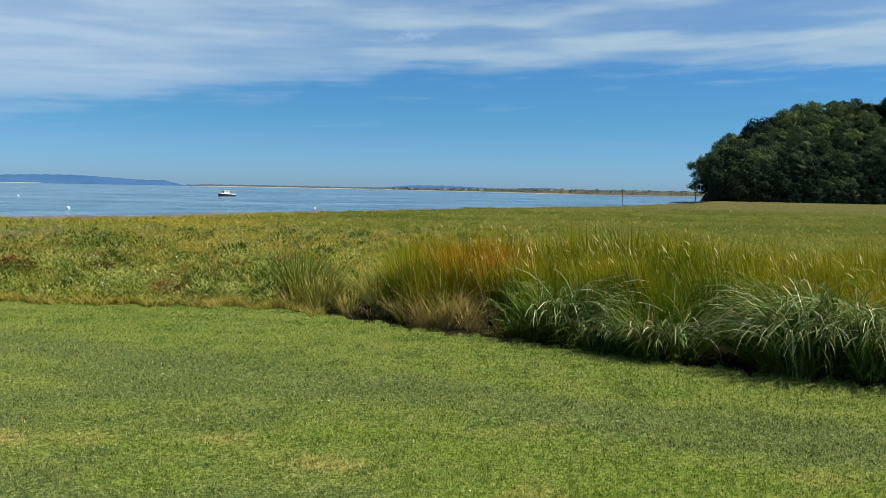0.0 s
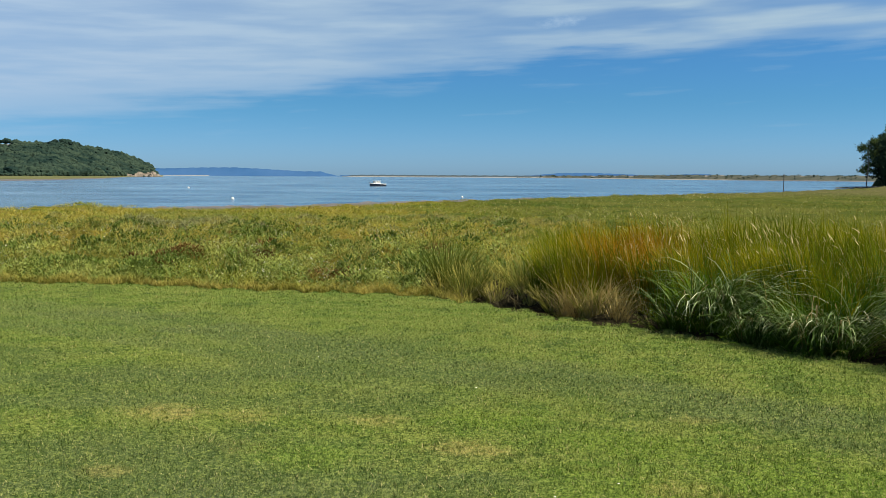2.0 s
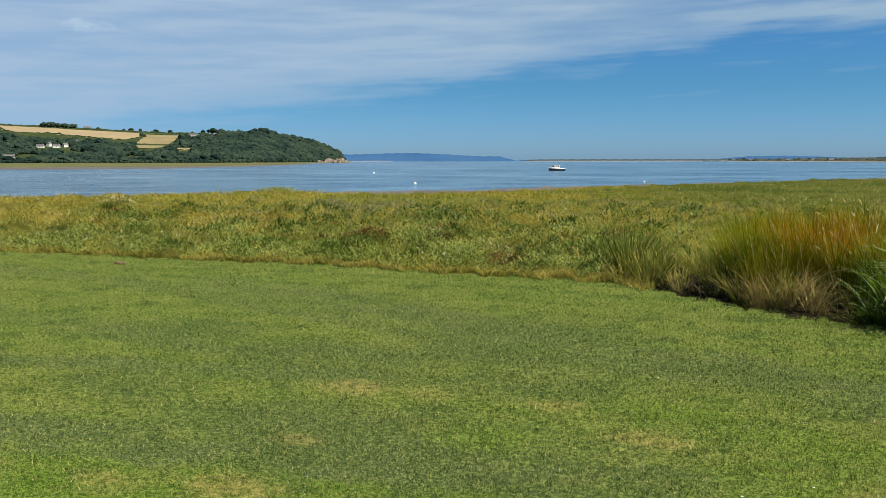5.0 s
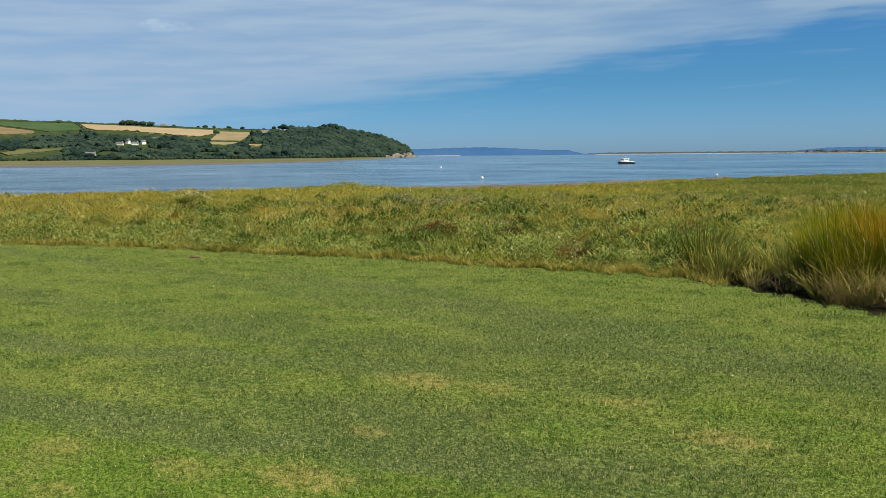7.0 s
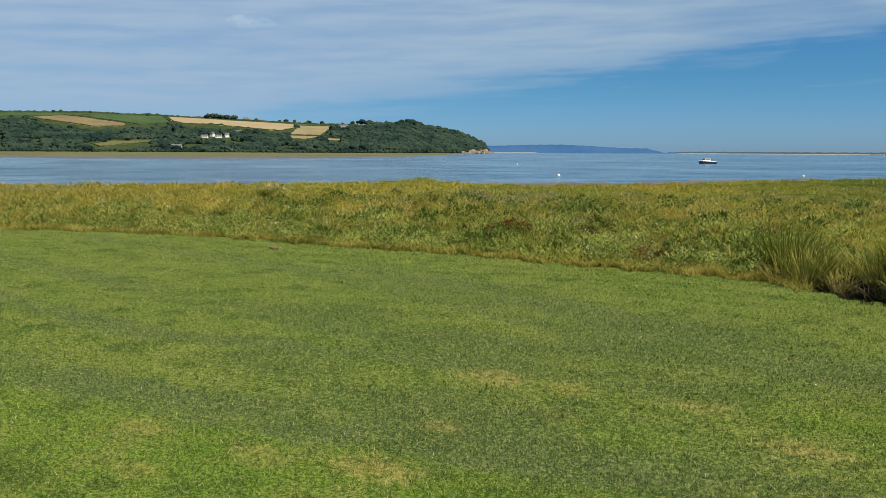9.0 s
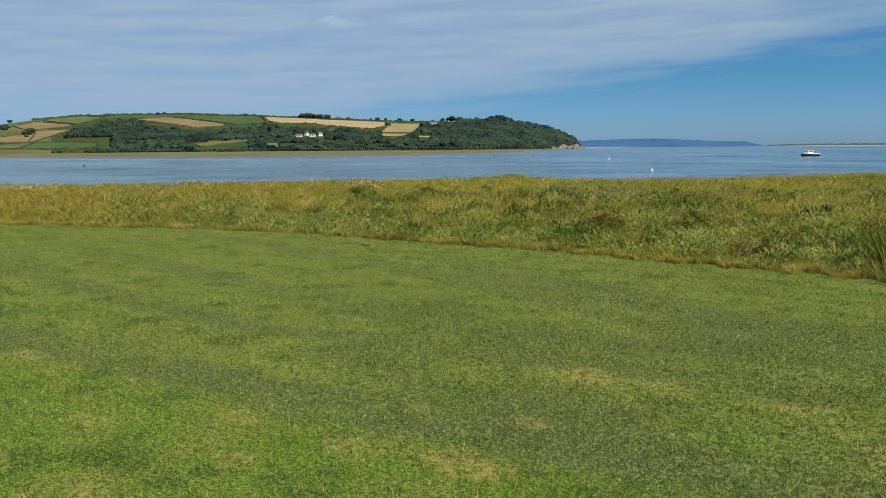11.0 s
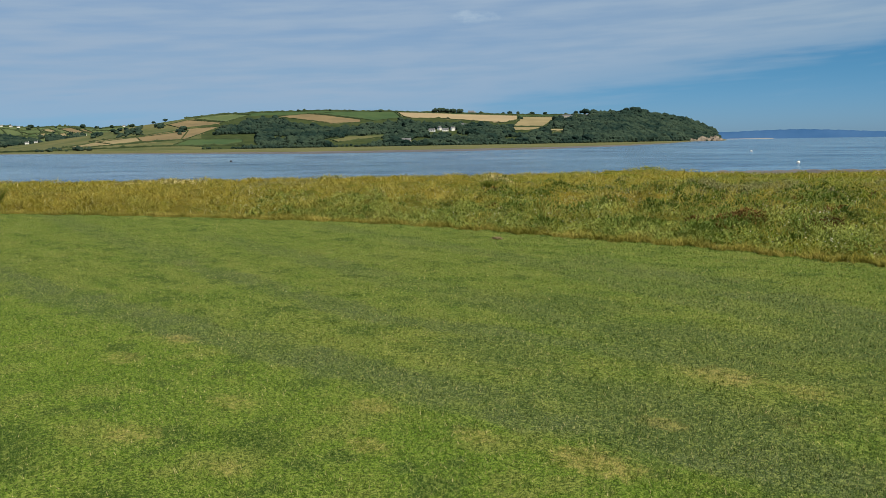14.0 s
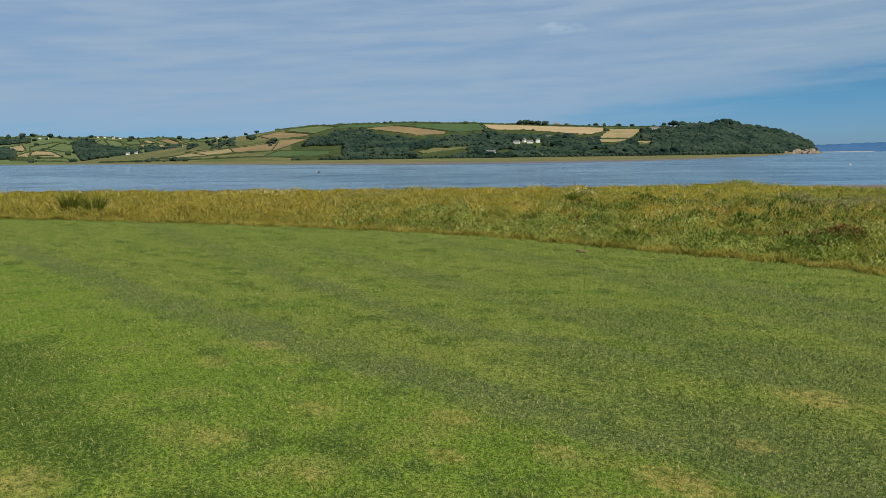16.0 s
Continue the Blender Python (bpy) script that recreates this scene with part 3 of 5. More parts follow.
def right_hill(a, d):
    up = curve(a, (-80, -50, -40, -28, -25, -22.3, -20.2, -19.2, -18.2, -17.5, -17.2), (5.8, 5.5, 5.3, 4.95, 5.1, 4.35, 2.95, 2.15, 1.25, 0.2, -0.2))
    return rise(a, d, 478.0 + 0 * a, 130.0, up, 0.1)


def dunes(a, d):
    crest = curve(a, (-90, -16, -11, -6.4, -2.2, 3.6, 7, 11.6, 15.8, 16.6), (0.20, 0.17, 0.17, 0.17, 0.11, 0.07, 0.04, 0.06, 0.03, -0.02)) + 0.022 * np.sin(a * 5.3) + 0.016 * np.sin(a * 13.1 + 1)
    foot = far_shore(a) + 15
    deep = 0.13 * foot
    s = (d - foot) / deep
    z = WATER + 0.9 + (EYE + (foot + deep) * np.tan(np.radians(crest)) - WATER - 0.9) * smooth((s - 0.25) / 0.7)
    return np.where((s < 0) | (a > 3.4), -9.0, z - 0.012 * np.maximum(0, d - foot - deep))


def land(a, d):
    """Height of the ground at bearing a and distance d."""
    a, d = np.asarray(a, float), np.asarray(d, float)
    x, y = -d * np.sin(np.radians(a)), d * np.cos(np.radians(a))
    u = d - lawn_edge(a)
    near = 0.012 * lumps(x, y, 5.0, 3)
    wild = smooth(u / 3.0)
    marsh = -0.05 * smooth(u / 0.4) - 1.27 * smooth(u / 62.0) - 0.45 * smooth((d - 80) / 240.0) + near
    marsh = marsh + wild * (0.085 * lumps(x, y, 6.0, 5) + 0.150 * lumps(x, y, 2.4, 6)) + smooth(u / 0.9) * (d < 60) * 0.115 * lumps(x, y, 1.2, 8)
    marsh = marsh + 0.30 * np.exp(-((a - 33.3) / 1.6) ** 2 - ((d - 78) / 9.0) ** 2)
    bank = smooth((d - marsh_end(a)) / mud_width(a))
    z = marsh * (1 - bank) + (WATER - 0.8) * bank
    shore = far_shore(a)
    flat_end = np.where(a > 28.4, hill_foot(a), shore + 1)
    t = np.clip((d - shore) / np.maximum(flat_end - shore, 40), 0, 1)
    flats = np.where(d > shore - 12, WATER + 0.10 + 1.45 * t, WATER - 0.8)
    z = np.where((d > 420) & (a > -15.9), np.maximum(z, np.where(a > 28.4, flats, WATER - 0.8)), z)
    for hill in (main_hill, village_hill, dunes):
        z = np.where((d > 520), np.maximum(z, hill(a, d)), z)
    return np.maximum(z, right_hill(a, d))


def spot(a, d, up=0.0):
    """The point of the ground at that bearing and distance."""
    return (-d * math.sin(radians(a)), d * math.cos(radians(a)), float(land(a, d)) + up)


# fields on the hill across the water: corners as bearing and share of the way up the slope
FIELDS = [
    (PASTURE, [(63.4, 0.95), (62.4, 1.03), (61.3, 1.01), (59.8, 0.95), (60.5, 0.88), (61.4, 0.78)]),
    (BROWN, [(65.1, 0.88), (63.8, 0.94), (61.6, 0.77), (61.9, 0.72), (64.2, 0.70)]),
    (STUBBLE, [(71.5, 0.28), (69.6, 0.52), (66.0, 0.56), (63.8, 0.61), (64.3, 0.33), (68.4, 0.28)]),
    (BROWN, [(67.0, 0.58), (63.3, 0.67), (61.7, 0.66), (64.1, 0.33), (66.7, 0.35)]),
    (STUBBLE, [(69.8, 0.61), (67.0, 0.58), (66.7, 0.35), (68.4, 0.31)]),
    (DARK_PASTURE, [(64.8, 0.16), (63.8, 0.33), (60.4, 0.27), (60.4, 0.17), (62.9, 0.08)]),
    (BROWN, [(58.2, 0.88), (56.1, 0.93), (52.5, 0.77), (52.6, 0.69), (54.4, 0.65), (56.6, 0.78)]),
    (DARK_PASTURE, [(55.4, 0.92), (54.0, 0.98), (50.3, 1.01), (49.8, 0.83), (51.7, 0.74), (52.5, 0.79)]),
    (WHEAT, [(50.1, 0.99), (48.3, 0.99), (41.9, 0.96), (41.9, 0.83), (42.9, 0.71), (45.1, 0.77), (47.1, 0.83), (49.1, 0.82), (49.6, 0.86)]),
    (STUBBLE, [(41.6, 0.93), (39.3, 0.93), (40.2, 0.60), (42.3, 0.60)]),
    (STUBBLE, [(42.4, 0.58), (40.3, 0.58), (40.8, 0.47), (42.3, 0.45)]),
    (ROUGH, [(54.6, 0.21), (53.4, 0.30), (50.9, 0.33), (51.1, 0.27), (54.1, 0.13)]),
    (STUBBLE, [(39.9, 0.51), (38.8, 0.50), (38.8, 0.42), (39.9, 0.43)]),
]
VILLAGE_FIELDS = [
    (STUBBLE, [(80.1, 0.65), (79.3, 0.72), (79.1, 0.50), (79.4, 0.46), (79.9, 0.52)]),
    (STUBBLE, [(79.7, 0.32), (78.8, 0.48), (77.7, 0.46), (77.1, 0.27), (77.1, 0.23), (79.6, 0.25)]),
    (PASTURE, [(78.9, 0.61), (77.4, 0.82), (77.2, 0.79), (77.9, 0.57), (78.9, 0.43)]),
    (PASTURE, [(78.0, 0.55), (77.1, 0.81), (76.1, 0.68), (75.9, 0.41), (76.8, 0.45)]),
    (PASTURE, [(75.5, 0.72), (74.8, 0.90), (73.7, 0.90), (73.5, 0.72), (74.0, 0.57), (74.8, 0.68)]),
    (PASTURE, [(73.9, 0.88), (72.6, 0.92), (72.3, 0.80), (73.2, 0.75)]),
    (DARK_PASTURE, [(73.5, 0.64), (72.8, 0.78), (72.6, 0.62)]),
    (STUBBLE, [(72.4, 0.92), (72.0, 0.94), (71.5, 0.80), (72.1, 0.79)]),
    (STUBBLE, [(72.6, 0.75), (72.2, 0.78), (72.3, 0.62)]),
    (BROWN, [(71.5, 0.91), (70.8, 0.97), (69.8, 0.78), (70.7, 0.75)]),
    (BROWN, [(70.6, 0.97), (70.0, 0.94), (69.4, 0.78), (69.7, 0.78)]),
    (STUBBLE, [(71.5, 0.72), (71.1, 0.75), (71.0, 0.60), (71.4, 0.60)]),
    (PASTURE, [(80.0, 0.13), (79.9, 0.20), (76.8, 0.19), (76.6, 0.07)]),
]
VILLAGE_WOODS = [
    [(76.5, 0.78), (75.7, 0.84), (74.8, 0.64), (73.4, 0.52), (72.6, 0.45), (72.8, 0.20), (75.9, 0.06), (76.3, 0.45)],
    [(82.5, 0.60), (80.3, 0.56), (79.7, 0.48), (79.8, 0.20), (82.5, 0.15)],
    [(72.2, 0.68), (71.1, 0.54), (71.2, 0.34), (72.2, 0.40)],
    [(70.9, 0.62), (70.0, 0.66), (70.0, 0.52), (70.9, 0.50)],
    [(82.5, 0.86), (78.9, 0.90), (78.9, 0.76), (82.5, 0.72)],
]


def inside(px, py, corners):
    hit = np.zeros(np.shape(px), bool)
    for (x0, y0), (x1, y1) in zip(corners, corners[1:] + corners[:1]):
        if y0 != y1:
            cross = ((y0 > py) != (y1 > py)) & (px < (x1 - x0) * (py - y0) / (y1 - y0) + x0)
            hit ^= cross
    return hit


def hill_share(a, d):
    return (d - hill_foot(a)) / 520.0


def village_share(a, d):
    return (d - np.maximum(2050, far_shore(a) + 60)) / 950.0


def in_field(a, s, fields):
    hit = np.zeros(np.shape(a), bool)
    for _, corners in fields:
        hit |= inside(a, s, corners)
    return hit


# ---- ground: one sheet to the horizon ----
GROUND = [TURF, MARSH, MUD, SEABED, FLATS, DUNES, SAND, PASTURE, DARK_PASTURE, WHEAT, STUBBLE, BROWN, COPSE, ROUGH, SHADED_THATCH]
bearings = np.concatenate([np.arange(-180, -32, 4.0), np.arange(-32, 28, 0.25), np.arange(28, 83, 0.2), np.arange(83, 179, 4.0), [180.0]])
rings = np.concatenate([[0.0, 1.0, 2.0, 3.0], np.geomspace(3.4, 40, 84), np.geomspace(41, 420, 54), np.arange(425, 700, 12.0),
                        np.arange(700, 1400, 18.0), np.arange(1400, 2050, 12.0), np.arange(2050, 3100, 20.0), np.geomspace(3120, 4900, 24)])
A, D = np.meshgrid(bearings, rings, indexing="ij")
Z = land(A, D)
verts = np.stack([-D * np.sin(np.radians(A)), D * np.cos(np.radians(A)), Z], -1).reshape(-1, 3)
na, nd = A.shape
i, j = np.meshgrid(np.arange(na - 1), np.arange(nd - 1), indexing="ij")
quads = np.stack([i * nd + j, i * nd + j + 1, (i + 1) * nd + j + 1, (i + 1) * nd + j], -1).reshape(-1, 4)[:, ::-1]
ca = ((A[:-1, :-1] + A[1:, 1:]) / 2).ravel()
cd = ((D[:-1, :-1] + D[1:, 1:]) / 2).ravel()
cz = ((Z[:-1, :-1] + Z[1:, 1:]) / 2).ravel()
kind = np.full(len(ca), 3)
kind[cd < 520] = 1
kind[(cd > marsh_end(ca) + 1.0) & (ca > -15.9) & (cd < 520)] = 2
# ground below the tall grass gets the shade-dark thatch colour
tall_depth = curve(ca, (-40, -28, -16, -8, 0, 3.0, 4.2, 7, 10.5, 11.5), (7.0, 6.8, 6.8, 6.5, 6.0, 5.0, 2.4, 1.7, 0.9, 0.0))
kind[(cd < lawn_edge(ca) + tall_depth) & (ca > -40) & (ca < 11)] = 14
kind[cd < lawn_edge(ca)] = 0
mh, vh, dh = main_hill(ca, cd), village_hill(ca, cd), dunes(ca, cd)
far = cd > 440
kind[far & (ca > 28.4) & (cz > WATER)] = 4
kind[far & (ca > 28.4) & (cz < WATER + 0.32)] = 2
on_dunes = far & (dh > -8) & (dh >= cz - 0.5)
kind[on_dunes] = 5
kind[on_dunes & (cz < WATER + 1.1)] = np.where((ca > -9) & (ca < 17), 6, 2)[on_dunes & (cz < WATER + 1.1)]
on_village = far & (vh > -8) & (vh >= cz - 0.8)
kind[on_village] = 7
on_hill = far & (mh > -8) & (mh >= cz - 0.8)
s_hill, s_vill = hill_share(ca, cd), village_share(ca, cd)
kind[on_hill] = np.where(ca > 63, 13, np.where(s_hill > 0.93, 8, 12))[on_hill]
for mat, corners in VILLAGE_FIELDS:
    kind[on_village & inside(ca, s_vill, corners)] = GROUND.index(mat)
for mat, corners in FIELDS:
    kind[on_hill & inside(ca, s_hill, corners)] = GROUND.index(mat)
kind[(right_hill(ca, cd) > -1.0) & (cd > 470) & (ca < -15)] = 12
ground = new("ground", np_mesh("ground", verts, quads, GROUND, kind, True))
tagged(ground, "mown lawn running down to salt marsh, mud flats and farmed hills", "ground", kind="structure")

wave = np.concatenate([[30.0], np.geomspace(40, 4950, 60)])
turns = np.radians(np.arange(-180, 181, 4.0))
wv = np.stack([np.outer(np.sin(turns), wave), np.outer(np.cos(turns), wave), np.full((len(turns), len(wave)), WATER)], -1).reshape(-1, 3)
i, j = np.meshgrid(np.arange(len(turns) - 1), np.arange(len(wave) - 1), indexing="ij")
n_w = len(wave)
wq = np.stack([i * n_w + j, i * n_w + j + 1, (i + 1) * n_w + j + 1, (i + 1) * n_w + j], -1).reshape(-1, 4)
water = new("water", np_mesh("water", wv, wq, [WATER_SKIN], None, True))
tagged(water, "calm grey-blue estuary water with light ripples", "water", kind="structure")


def far_ridge(name, a0, a1, d, ups, label, mat, sand, beach_from):
    """A low range on the horizon: a strip with a crest and a sloping back, and a pale beach at its foot past one bearing."""
    at = np.linspace(a0, a1, 160)
    crest = np.maximum(np.interp(at, *zip(*ups)) + 0.012 * np.sin(at * 9) + 0.008 * np.sin(at * 23), -0.1)
    rows = []
    for dist, share in ((d, 0.0), (d + 8, sand), (d + 60, max(0.55, sand + 0.1)), (d + 140, 0.9), (d + 200, 1.0), (d + 300, 0.2)):
        z = WATER + (EYE + d * np.tan(np.radians(crest)) - WATER) * share
        rows.append(np.stack([-dist * np.sin(np.radians(at)), dist * np.cos(np.radians(at)), z], -1))
    v = np.concatenate(rows)
    n = len(at)
    f = np.array([(k * n + c, k * n + c + 1, (k + 1) * n + c + 1, (k + 1) * n + c) for k in range(5) for c in range(n - 1)])
    beach = np.array([int(k == 0 and at[c] > beach_from) for k in range(5) for c in range(n - 1)])
    return tagged(new(name, np_mesh(name, v, f[:, ::-1], [mat, SAND], beach, True)), label, "hill", kind="structure")


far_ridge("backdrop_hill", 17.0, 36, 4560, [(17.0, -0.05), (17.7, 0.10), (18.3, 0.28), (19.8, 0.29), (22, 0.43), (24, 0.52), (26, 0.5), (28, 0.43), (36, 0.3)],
          "hazy blue headland far across the bay", HAZY_LAND, 0.06, 25.6)
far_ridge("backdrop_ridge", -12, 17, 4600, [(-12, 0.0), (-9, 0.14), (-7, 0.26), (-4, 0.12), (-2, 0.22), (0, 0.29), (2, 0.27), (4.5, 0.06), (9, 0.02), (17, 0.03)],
          "hazy blue hills on the horizon beyond the dunes", HAZY_LAND, 0.07, 99.0)
far_ridge("backdrop_spit", 2.6, 16.9, 3900, [(2.6, 0.09), (5, 0.07), (9, 0.07), (14, 0.075), (16, 0.06), (16.9, -0.06)],
          "low grey-green sand spit with a pale beach on the horizon", FAR_SPIT, 0.25, -99.0)

# ---- grass ----
def blades(root, height, width, turn, lean, droop, steps=1, fall=0.275):
    """Grass blades: each a tapering strip from its root, leaning its own way and drooping towards the tip."""
    n = len(root)
    along, across = np.stack([np.cos(turn), np.sin(turn)], -1), None
    face = turn + rng.uniform(-0.9, 0.9, n) + np.pi / 2
    across = np.stack([np.cos(face), np.sin(face), np.zeros(n)], -1)
    rows = []
    for k in range(steps + 1):
        s = k / steps
        out = height * (lean * s + droop * s * s)
        up = height * (s - 0.5 * np.minimum(lean + droop, 1.8) * 2 * fall * s * s)
        mid = root + np.stack([along[:, 0] * out, along[:, 1] * out, up], -1)
        wide = (width * (1 - s) ** 0.6 * 0.5)[:, None] * across
        if k < steps:
            rows += [mid - wide, mid + wide]
        else:
            rows.append(mid)
    v = np.stack(rows, 1)
    per = 2 * steps + 1
    base = (np.arange(n) * per)[:, None]
    tris = []
    for k in range(steps - 1):
        o = 2 * k
        tris += [base + np.array([o, o + 1, o + 3]), base + np.array([o, o + 3, o + 2])]
    o = 2 * (steps - 1)
    tris.append(base + np.array([o, o + 1, o + 2]))
    return v.reshape(-1, 3), np.concatenate(tris)


def arcs(root, length, width, turn, start, bend, steps=5, power=1.4):
    """Long blades that rise at a slant and bow over; also gives their tips and the slant there."""
    n = len(root)
    face = turn + np.pi / 2 + rng.normal(0, 0.25, n)
    across = np.stack([np.cos(face), np.sin(face), rng.normal(0, 0.25, n)], -1)
    p, rows = root.copy(), []
    for k in range(steps + 1):
        s = k / steps
        wide = (width * min(1.0, 0.65 + 1.6 * s) * (1 - s) ** 0.6 * 0.5)[:, None] * across
        rows += [p - wide, p + wide] if k < steps else [p]
        slant = start + bend * (s + 0.5 / steps) ** power
        if k < steps:
            p = p + (length / steps)[:, None] * np.stack([np.sin(slant) * np.cos(turn), np.sin(slant) * np.sin(turn), np.cos(slant)], -1)
    v = np.stack(rows, 1)
    base = (np.arange(n) * (2 * steps + 1))[:, None]
    tris = []
    for k in range(steps - 1):
        o = 2 * k
        tris += [base + np.array([o, o + 1, o + 3]), base + np.array([o, o + 3, o + 2])]
    o = 2 * (steps - 1)
    tris.append(base + np.array([o, o + 1, o + 2]))
    return v.reshape(-1, 3), np.concatenate(tris), p, slant


def scatter(n, a0, a1, near, far_, power=0.0):
    """Bearings and distances at random, thinning out with distance."""
    a = rng.uniform(a0, a1, n)
    lo, hi = near(a), far_(a)
    q = rng.uniform(0, 1, n)
    if power == 0.0:
        d = lo + (hi - lo) * q
    else:
        d = (lo ** power + (hi ** power - lo ** power) * q) ** (1 / power)
    return a, d


def roots(a, d):
    return np.stack([-d * np.sin(np.radians(a)), d * np.cos(np.radians(a)), land(a, d)], -1)


def stuff(name, v, f, mat, label, category):
    return tagged(new(name, np_mesh(name, v, f, [mat])), label, category, kind="stuff")


def flat_d(v):
    return lambda a: np.full(np.shape(a), float(v))


# mown lawn
a, d = scatter(560000, -35, 88, flat_d(1.6), lambda a: lawn_edge(a) + 0.05, 0.4)
keep = (rng.uniform(0, 1, len(a)) < smooth((d - 1.6) / 1.4)) & (rng.uniform(0, 1, len(a)) < smooth(np.minimum(a + 35, 88 - a) / 5))
a, d = a[keep], d[keep]
n = len(a)
v, f = blades(roots(a, d), 0.0180 * np.clip(1 + 0.55 * lumps(-d * np.sin(np.radians(a)), d * np.cos(np.radians(a)), 0.13, 41) + 0.3 * lumps(-d * np.sin(np.radians(a)), d * np.cos(np.radians(a)), 0.4, 42), 0.25, 2.4) * rng.uniform(0.6, 1.4, n), 0.0044 * (d / 5) ** 0.75 * rng.uniform(0.7, 1.4, n), rng.uniform(0, 6.283, n),
              rng.uniform(0.1, 0.8, n), rng.uniform(0, 0.4, n))
stuff("lawn_grass", v, f, BLADE, "short mown summer lawn, patchy green with scorched spots", "grass")
# and round and behind the place where the eye stands
a = np.concatenate([rng.uniform(-31, 84, 12000), rng.uniform(84, 329, 60000)])
d = np.concatenate([2.9 * np.sqrt(rng.uniform(0, 1, 12000)), 22.0 * rng.uniform(0, 1, 60000) ** 0.7])
a = np.where(a > 180, a - 360, a)
keep = d < lawn_edge(a)
a, d = a[keep], d[keep]
n = len(a)
v, f = blades(roots(a, d), 0.024 * rng.uniform(0.6, 1.4, n), 0.014 * (0.3 + d / 12) * rng.uniform(0.7, 1.4, n), rng.uniform(0, 6.283, n), rng.uniform(0.2, 1.1, n), rng.uniform(0, 0.4, n))
stuff("lawn_grass", v, f, BLADE, "short mown summer lawn, patchy green with scorched spots", "grass")


def tall_end(a):
    """How far back the tall grass reaches."""
    return lawn_edge(a) + curve(a, (-40, -28, -16, -8, 0, 3.0, 4.2, 7, 10.5, 11.5), (7.0, 6.8, 6.8, 6.5, 6.0, 5.0, 2.4, 1.7, 0.9, 0.0))


# salt marsh: fine near the lawn, coarser further out
for count, lo, hi, tall, wide, steps in ((120000, lambda a: lawn_edge(a) - 0.05, flat_d(27.0), 0.19, 0.010, 2),
                                         (120000, flat_d(25.0), lambda a: np.minimum(marsh_end(a), 60.0), 0.23, 0.022, 1),
                                         (85000, flat_d(55.0), lambda a: np.minimum(marsh_end(a) + 1.5, 150.0), 0.24, 0.050, 1),
                                         (32000, flat_d(130.0), lambda a: np.minimum(np.maximum(marsh_end(a), 131.0), 470.0), 0.24, 0.12, 1)):
    a, d = scatter(count, -31, 84, lo, hi, 0.7)
    keep = (d < marsh_end(a) + 1) & (d > lawn_edge(a) - 0.06) & ~((d < tall_end(a)) & (a < 11))
    a, d = a[keep], d[keep]
    n = len(a)
    x, y = -d * np.sin(np.radians(a)), d * np.cos(np.radians(a))
    grow = np.clip(1 + 0.5 * lumps(x, y, 2.6, 11) + 0.45 * lumps(x, y, 0.9, 13) + 0.25 * lumps(x, y, 11.0, 12), 0.15, 2.0) * np.clip(0.6 + (d - lawn_edge(a)) * 0.5, 0.6, 1)
    v, f = blades(roots(a, d), tall * grow * rng.uniform(0.6, 1.35, n), wide * rng.uniform(0.6, 1.5, n), rng.uniform(0, 6.283, n),
                  rng.uniform(0.15, 1.15, n), rng.uniform(0, 0.8, n), steps)
    stuff("marsh_grass", v, f, MARSH_BLADE, "yellow-green salt marsh grass and herbs, patchy and uneven", "grass")


def leafy(name, count, a0, a1, lo, hi, mat, label, size, mask_seed, mask_low, tall):
    """Low broad-leaved plants in drifts between the grass."""
    a, d = scatter(count, a0, a1, lo, hi, 0.7)
    x, y = -d * np.sin(np.radians(a)), d * np.cos(np.radians(a))
    thin = rng.uniform(0, 1, count) < smooth((a1 - a) / 20.0)
    keep = thin & (lumps(x, y, 5.0, mask_seed) + 0.5 * lumps(x, y, 1.1, mask_seed + 50) + rng.normal(0, 0.45, len(a)) > mask_low) & ~((d < tall_end(a) + 0.2) & (a < 11.5)) & (d < marsh_end(a))
    a, d = a[keep], d[keep]
    n = len(a)
    r = roots(a, d)
    r[:, 2] += rng.uniform(0.0, tall, n) * np.clip(0.75 + 0.6 * lumps(x[keep], y[keep], 1.1, mask_seed + 9), 0.15, 1.5)
    v, f = blades(r, size * rng.uniform(0.6, 1.4, n), size * 0.55 * rng.uniform(0.7, 1.3, n), rng.uniform(0, 6.283, n), rng.uniform(0.3, 1.4, n), rng.uniform(0, 0.6, n), 1)
    stuff(name, v, f, mat, label, "plants")


leafy("marsh_herb", 120000, -5, 66, lambda a: lawn_edge(a) + 0.05, lambda a: lawn_edge(a) + 5.0, HERB, "leafy green sea aster along the lawn's edge", 0.042, 21, -0.3, 0.24)
leafy("marsh_herb", 70000, -25, 60, lambda a: lawn_edge(a) + 5.0, flat_d(50), HERB, "leafy green herbs in drifts on the marsh", 0.058, 22, 0.45, 0.26)
leafy("sea_purslane", 40000, -25, 52, lambda a: lawn_edge(a) + 6.0, flat_d(48), PURSLANE, "grey-green sea purslane in low drifts", 0.08, 23, 0.8, 0.22)
leafy("rusty_sorrel", 16000, -5, 60, lambda a: lawn_edge(a) + 2.5, flat_d(24), RUST, "reddish-brown sorrel in small patches", 0.07, 24, 0.95, 0.16)

